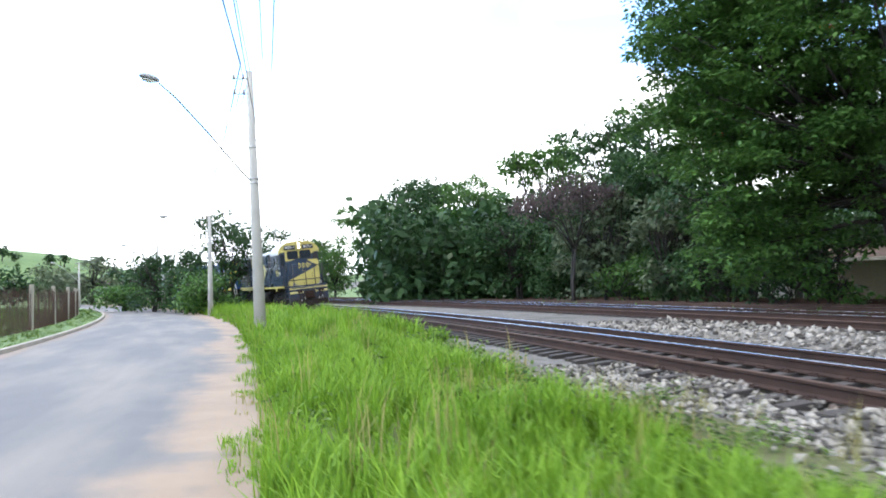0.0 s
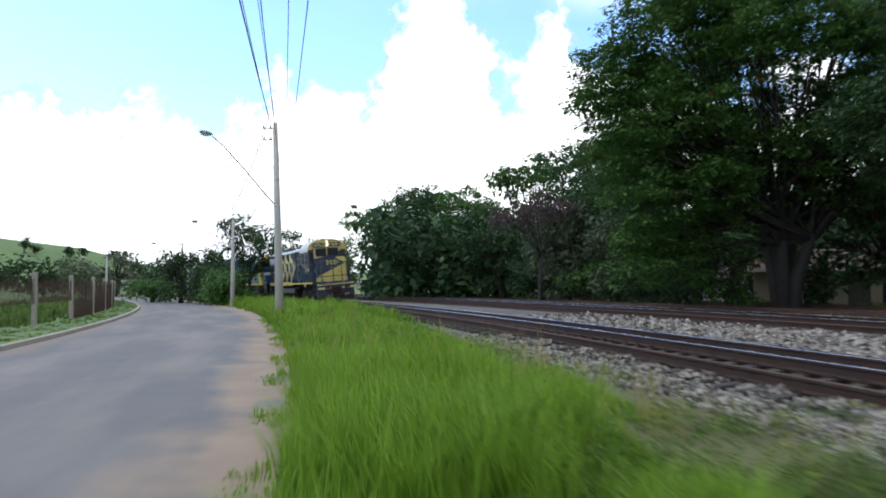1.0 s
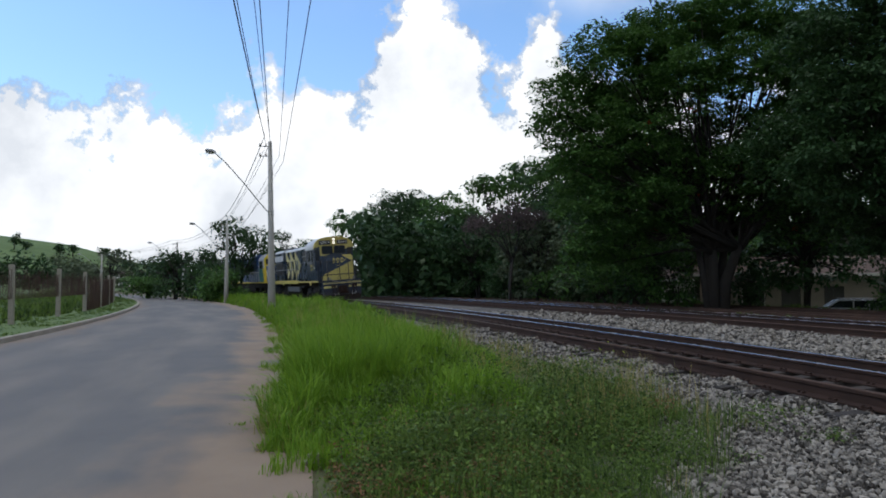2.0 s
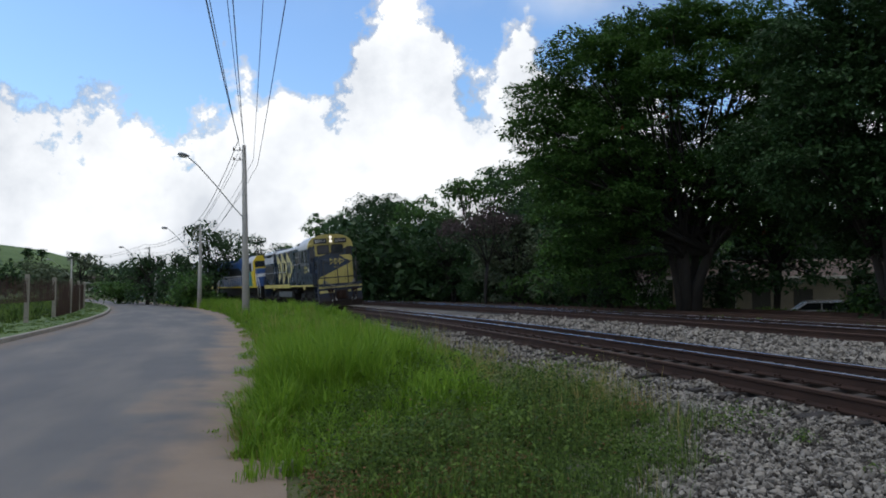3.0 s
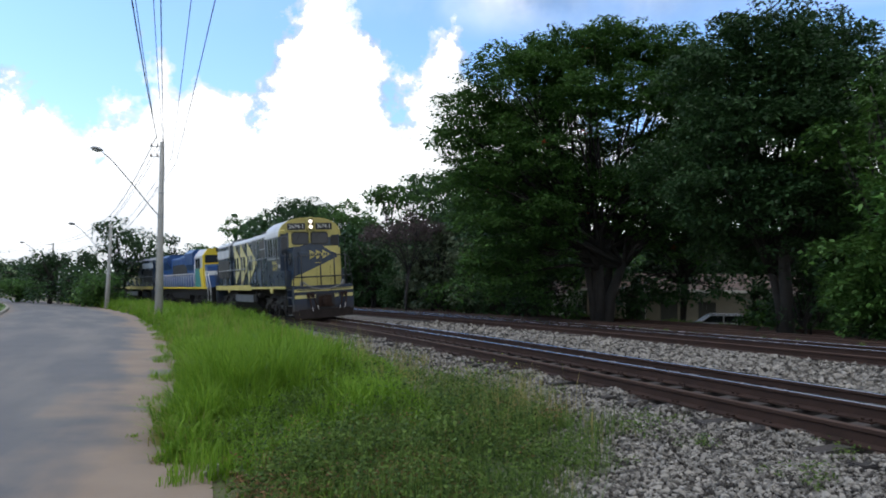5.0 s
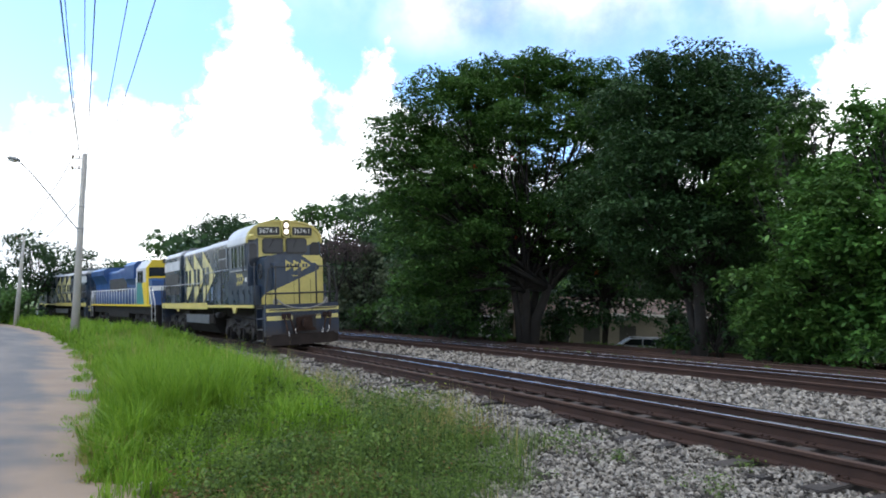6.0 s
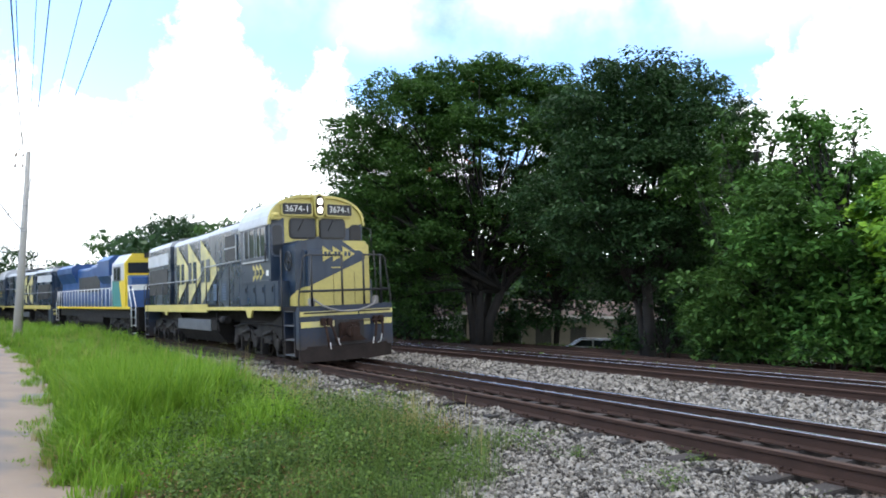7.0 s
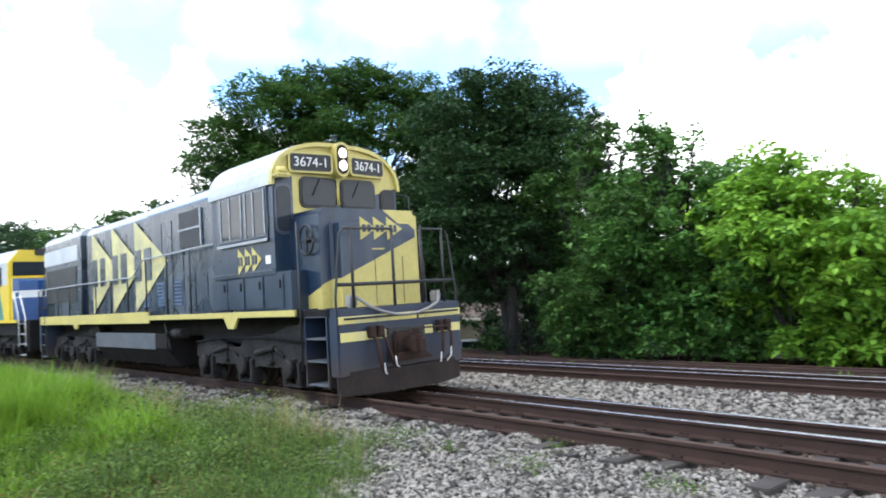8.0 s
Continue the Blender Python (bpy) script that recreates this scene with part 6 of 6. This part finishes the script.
        bm = bmesh.new()
        box(bm, s * 1.44, -4.3, 2.78, s * 1.50, -2.1, 2.83)
        part("arm_rest", bm, M["rail_light"], cab)
        arrow_logo(cab, s * 1.444, -2.45, 2.50, 0.46, 0.30, 0, M["yellow"], M["navy"])
        bm = bmesh.new()
        box(bm, s * 1.44, -2.28, 2.40, s * 1.452, -2.08, 2.54)
        part("data_plate", bm, M["white"], cab, "small white plate")
        bm = bmesh.new()
        box(bm, s * 1.44, -4.58, 2.28, s * 1.455, -1.94, 2.31)
        part("rain_strip", bm, M["navy_worn"], cab)
    # long hood in four sections
    for y0, y1, w, zt, mat in ((-8.9, -4.60, 1.26, 4.18, "navy_hood"), (-14.3, -8.9, 1.24, 4.16, "navy_hood"), (-14.75, -14.3, 1.16, 4.10, "black"), (-L + 0.75, -14.75, 1.30, 4.22, "navy_hood")):
        bm = bmesh.new()
        prism(bm, hood_outline(w, 1.60, zt, 0.34), y0, y1)
        cut_paint(bm, [((0, 0, zt - 0.30), (0, 0, 1))], lambda c, n: 1 if c.z > zt - 0.30 and mat != "black" else 0)
        h = part("hood", bm, M[mat], loco)
        h.data.materials.append(M["roof_white"])
    for s in (-1, 1):
        for k in range(14):
            y = -5.0 - k * 0.66
            w = 1.26 if y > -8.9 else 1.24
            if not (-6.9 < y < -5.5):
                part("hood_door", panel(s * w, y - 0.30, 2.50, y + 0.30, 3.62, 0.014), M["navy_hood"], loco)
            part("hood_door", panel(s * w, y - 0.30, 1.68, y + 0.30, 2.44, 0.014), M["navy_hood"], loco)
        for y in (-7.0, -8.1, -9.2):
            louvre(loco, s * (1.27 if y > -8.9 else 1.255), y - 0.26, y + 0.26, 1.80, 2.34, 7, M["navy"], M["navy_worn"])
        part("air_intake", panel(s * 1.26, -6.85, 2.98, -5.55, 3.72, 0.02), M["black"], loco, "dark screened air intake")
        bm = bmesh.new()
        box(bm, s * 1.27, -6.85, 3.33, s * 1.30, -5.55, 3.37)
        box(bm, s * 1.27, -5.62, 2.98, s * 1.30, -5.55, 3.72)
        part("intake_frame", bm, M["rail_light"], loco)
        arrow_logo(loco, s * 1.278, -7.6, 2.78, 2.15, 1.85, 0, M["yellow_worn"], M["navy_hood"])
        part("radiator_screen", panel(s * 1.30, -18.9, 2.10, -15.3, 3.10, 0.02), M["black"], loco, "dark radiator screen")
        part("radiator_door", panel(s * 1.30, -19.2, 3.25, -15.1, 3.70, 0.015), M["roof_white"], loco)
        # walkway handrail
        bm = bmesh.new()
        rod(bm, [(s * 1.40, -4.7, 2.92), (s * 1.40, -9.0, 2.88), (s * 1.40, -9.8, 2.52), (s * 1.40, -L + 0.4, 2.55)], 0.02, 6)
        part("handrail", bm, M["rail_light"], loco, "long grey handrail")
        for y in (-6.0, -7.4, -8.8, -10.2, -11.6, -13.0, -14.4, -15.8, -17.2, -18.6, -19.8):
            bm = bmesh.new()
            rod(bm, [(s * 1.40, y, 1.60), (s * 1.40, y, 2.88 if y > -9.1 else 2.53)], 0.02, 6)
            part("stanchion", bm, M["rail_dark"], loco)
    # fuel tank
    bm = bmesh.new()
    prism(bm, [(-1.38, 1.15), (1.38, 1.15), (1.38, 0.78), (1.05, 0.30), (-1.05, 0.30), (-1.38, 0.78)], -13.2, -7.6)
    tank = part("fuel_tank", bm, M["under"], loco, "dark fuel tank")
    for s in (-1, 1):
        part("tank_panel", panel(s * 1.38, -13.1, 0.74, -8.3, 1.16, 0.02), M["tank"], tank, "grey tank panel")
        bm = bmesh.new()
        rod(bm, [(s * 1.3, -7.9, 1.40), (s * 1.36, -7.4, 0.75)], 0.03, 6)
        rod(bm, [(s * 1.2, -6.9, 1.15), (s * 1.2, -7.5, 1.15)], 0.13, 10)
        part("pipe", bm, M["bogie"], tank)
    for y in (-3.9, -16.2):
        build_bogie(loco, y)
    bm = bmesh.new()
    box(bm, -0.9, -6.6, 0.9, 0.9, -1.2, 1.1)
    part("centre_sill", bm, M["under"], loco)
    bm = bmesh.new()
    box(bm, -0.9, -19.0, 0.9, 0.9, -13.6, 1.1)
    part("centre_sill", bm, M["under"], loco)
    # roof details
    bm = bmesh.new()
    box(bm, -0.5, -8.3, 4.12, 0.5, -6.5, 4.30, bevel=0.04)
    part("roof_hatch", bm, M["black"], loco)
    bm = bmesh.new()
    box(bm, -0.28, -10.6, 4.10, 0.28, -9.7, 4.38, bevel=0.05)
    part("exhaust", bm, M["black"], loco)
    for y in (-16.0, -17.6):
        bm = bmesh.new()
        rod(bm, [(0, y, 4.12), (0, y, 4.30)], 0.62, 18)
        part("fan", bm, M["tank"], loco)
    return loco


def build_new_loco():
    """Newer wide-nosed locomotive, blue with a yellow cab."""
    L = 21.0
    loco = tagged(empty("locomotive"), "bright blue diesel locomotive with a yellow cab and white handrails", "locomotive", "locomotives of the train")
    bm = bmesh.new()
    box(bm, -1.35, -L + 0.3, 1.0, 1.35, -0.3, 1.50)
    box(bm, -1.5, -L + 0.25, 1.50, 1.5, -0.25, 1.62, bevel=0.01)
    part("underframe", bm, M["under"], loco)
    for s in (-1, 1):
        bm = bmesh.new()
        box(bm, s * 1.47, -L + 0.6, 1.52, s * 1.52, -1.3, 1.64)
        part("sill", bm, M["sun_yellow"], loco, "yellow sill stripe")
    for e, y in ((1, 0.0), (-1, -L)):
        bm = bmesh.new()
        box(bm, -1.45, y - e * 0.30, 0.4, 1.45, y - e * 0.02, 1.62, bevel=0.03)
        pilot = part("pilot", bm, M["under"], loco)
        bm = bmesh.new()
        box(bm, -0.16, y - e * 0.1, 0.74, 0.16, y + e * 0.5, 1.04, bevel=0.05)
        part("coupler", bm, M["rust"], pilot)
        for s in (-1, 1):
            build_steps(loco, s * 0.95, s * 1.48, min(y - e * 0.34, y - e * 1.1), max(y - e * 0.34, y - e * 1.1), M["under"], M["rail_light"])
            bm = bmesh.new()
            rod(bm, [(s * 1.5, y - e * 0.3, 0.6), (s * 1.5, y - e * 0.3, 1.7), (s * 1.5, y - e * 0.9, 2.55)], 0.026, 6)
            rod(bm, [(s * 1.5, y - e * 1.1, 0.6), (s * 1.5, y - e * 1.1, 1.7), (s * 1.5, y - e * 1.6, 2.55)], 0.026, 6)
            part("step_rail", bm, M["white"], loco, "white step handrail")
    # nose: broad, sloped top and chamfered corners
    bm = bmesh.new()
    prism(bm, [(-1.42, -2.6), (-1.42, -1.25), (-0.85, -0.85), (0.85, -0.85), (1.42, -1.25), (1.42, -2.6)], 1.62, 3.30, axis="z")
    for v in bm.verts:
        if v.co.z > 3 and v.co.y > -1.5:
            v.co.z -= 0.22
    cut_paint(bm, [((0, 0, 2.72), (0, 0, 1)), ((0, 0, 2.45), (0, 0, 1)), ((0, -2.05, 0), (0, 1, 0))], lambda c, n: 2 if (2.45 < c.z < 2.72 and c.y > -2.05) else (1 if c.y < -2.05 else 0))
    nose = part("nose", bm, M["blue"], loco, "blue nose with a white band")
    nose.data.materials.append(M["sun_yellow"])
    nose.data.materials.append(M["white"])
    for k in range(9):
        bm = bmesh.new()
        box(bm, -0.72 + k * 0.165, -0.86, 2.50, -0.62 + k * 0.165, -0.842, 2.67)
        part("letter_bar", bm, M["blue"], nose)
        bm = bmesh.new()
        box(bm, 1.41, -1.70 + k * 0.05, 2.50, 1.432, -1.675 + k * 0.05, 2.67)
        part("letter_bar", bm, M["blue"], nose)
    bm = bmesh.new()
    prism(bm, [(-1.48, 1.62), (-1.48, 3.85), (-1.1, 4.32), (1.1, 4.32), (1.48, 3.85), (1.48, 1.62)], -5.0, -2.3)
    cut_paint(bm, [((0, -2.55, 0), (0, 1, 0)), ((0, 0, 3.86), (0, 0, 1)), ((0, 0, 2.98), (0, 0, 1)), ((0, -3.3, 2.3), (0, 1, 0.4))],
              lambda c, n: 1 if c.y > -2.55 or (c.z < 2.98 and c.y + 3.3 + 0.4 * (c.z - 2.3) > 0) else (2 if c.z < 2.98 else 3))
    cab = part("cab", bm, M["blue"], loco, "cab with a yellow front, pale roof and teal lower side")
    cab.data.materials.append(M["sun_yellow"])
    cab.data.materials.append(M["teal"])
    cab.data.materials.append(M["roof_white"])
    for x in (-0.72, 0.72):
        bm = bmesh.new()
        box(bm, x - 0.62, -2.32, 3.32, x + 0.62, -2.27, 3.86, bevel=0.03)
        part("windshield", bm, M["glass"], cab, "dark windscreen")
    for s in (-1, 1):
        w = part("side_window", panel(s * 1.48, -4.6, 2.95, -3.2, 3.7, 0.03), M["tank"], cab)
        for y in (-4.25, -3.55):
            part("pane", panel(s * 1.508, y - 0.28, 3.02, y + 0.28, 3.63, 0.008, 0.002), M["glass"], w)
    bm = bmesh.new()
    box(bm, -0.5, -2.4, 4.1, 0.5, -2.22, 4.36, bevel=0.03)
    part("number_board", bm, M["black"], cab)
    # hood and flared radiators
    for y0, y1, w, zt in ((-11.5, -5.0, 1.2, 4.15), (-15.2, -11.5, 1.2, 4.05)):
        bm = bmesh.new()
        prism(bm, hood_outline(w, 1.62, zt, 0.25), y0, y1)
        part("hood", bm, M["blue"], loco)
    bm = bmesh.new()
    prism(bm, [(-1.2, 1.62), (-1.2, 3.1), (-1.55, 3.75), (-1.55, 4.1), (-1.2, 4.3), (1.2, 4.3), (1.55, 4.1), (1.55, 3.75), (1.2, 3.1), (1.2, 1.62)], -L + 0.9, -15.2)
    part("radiator_housing", bm, M["blue"], loco, "blue flared radiator housing")
    bm = bmesh.new()
    prism(bm, [(-1.2, 2.9), (-1.5, 3.3), (-1.5, 4.15), (-1.2, 4.4), (1.2, 4.4), (1.5, 4.15), (1.5, 3.3), (1.2, 2.9)], -8.4, -5.6)
    part("blower_housing", bm, M["blue"], loco)
    for s in (-1, 1):
        part("radiator_screen", panel(s * 1.2, -14.6, 2.5, -9.0, 3.4, 0.02), M["black"], loco, "dark vent screen")
        for k in range(9):
            y = -5.5 - k * 1.05
            part("hood_door", panel(s * 1.2, y - 0.48, 1.7, y + 0.48, 2.45, 0.015), M["blue"], loco)
        bm = bmesh.new()
        rod(bm, [(s * 1.47, -5.1, 2.62), (s * 1.47, -L + 0.6, 2.62)], 0.028, 6)
        rod(bm, [(s * 1.47, -5.1, 3.3), (s * 1.47, -5.1, 1.64)], 0.028, 6)
        part("handrail", bm, M["white"], loco, "white handrail")
        for k in range(17):
            bm = bmesh.new()
            rod(bm, [(s * 1.47, -5.6 - k * 0.9, 1.62), (s * 1.47, -5.6 - k * 0.9, 2.62)], 0.024, 6)
            part("stanchion", bm, M["white"], loco)
    bm = bmesh.new()
    prism(bm, [(-1.38, 1.10), (1.38, 1.10), (1.38, 0.70), (1.05, 0.28), (-1.05, 0.28), (-1.38, 0.70)], -14.0, -7.6)
    part("fuel_tank", bm, M["under"], loco)
    for y in (-4.3, -16.6):
        build_bogie(loco, y)
    return loco


def raise_body(loco, tall=1.17, wide=1.06):
    """The body above the deck is higher, and all of it a little wider, than its parts were drawn."""
    def up(z):
        return 1.60 + (z - 1.60) * tall if z > 1.60 else z
    for o in loco.children_recursive:
        if o.name.startswith("bogie") or o.parent.name.startswith("bogie"):
            continue
        if o.matrix_basis == Matrix():
            for v in o.data.vertices:
                v.co.z, v.co.x = up(v.co.z), v.co.x * wide
        else:
            x, y, z = o.matrix_basis.translation
            o.matrix_basis = Matrix.Translation((x * wide - x, 0, up(z) - z)) @ o.matrix_basis


first_loco = build_old_loco()
raise_body(first_loco)
second_loco = build_new_loco()
raise_body(second_loco, 1.08, 1.02)
third_loco = copy_thing(first_loco, pose(0, 0, 0))

# ---- what moves ----
ARC = [0.0]
ARC_Y = [-20.0 + 0.5 * i for i in range(481)]
for y_a, y_b in zip(ARC_Y, ARC_Y[1:]):
    ARC.append(ARC[-1] + math.hypot(y_b - y_a, xc(y_b) - xc(y_a)))
FRONT = [(0.0, 66.6), (1.5, 57.2), (3.0, 47.4), (4.0, 40.6), (5.5, 30.7), (6.0, 27.0), (6.5, 23.2), (7.0, 19.2), (7.5, 15.1), (8.0, 10.85)]
TRAIN = [(first_loco, 0.0, 19.9, False), (second_loco, 21.2, 21.0, False), (third_loco, 43.4, 19.9, True)]


def on_track(s):
    """The point of the main track's centre line at the length s."""
    y = float(np.interp(s, ARC, ARC_Y))
    return Vector((xc(y), y, TOP))


def front_length(t):
    y = float(np.interp(t, [r[0] for r in FRONT], [r[1] for r in FRONT]))
    return float(np.interp(y, ARC_Y, ARC))


def vehicle_pose(s_front, length, backwards):
    a, b = on_track(s_front + 4.0), on_track(s_front + length - 4.0)
    d = (a - b).normalized()
    front = a + d * 4.0
    tilt = math.atan(CANT / 0.8)
    if backwards:
        front, d, tilt = b - d * 4.0, -d, -tilt
    return Matrix.Translation(front) @ Matrix.Rotation(math.atan2(-d.x, d.y), 4, "Z") @ Matrix.Rotation(tilt, 4, "Y")


def motions():
    for thing, behind, length, backwards in TRAIN:
        walk(thing, [(0.5 * k, vehicle_pose(front_length(0.5 * k) + behind, length, backwards)) for k in range(17)])
        for w in [c for c in thing.children_recursive if c.name.startswith("wheelset")]:
            at_rest = w.matrix_basis.copy()
            turn = 1 if backwards else -1
            walk(w, [(0.1 * k, at_rest @ Matrix.Rotation(turn * (front_length(0) - front_length(0.1 * k)) / 0.5, 4, "X")) for k in range(81)])


motions()
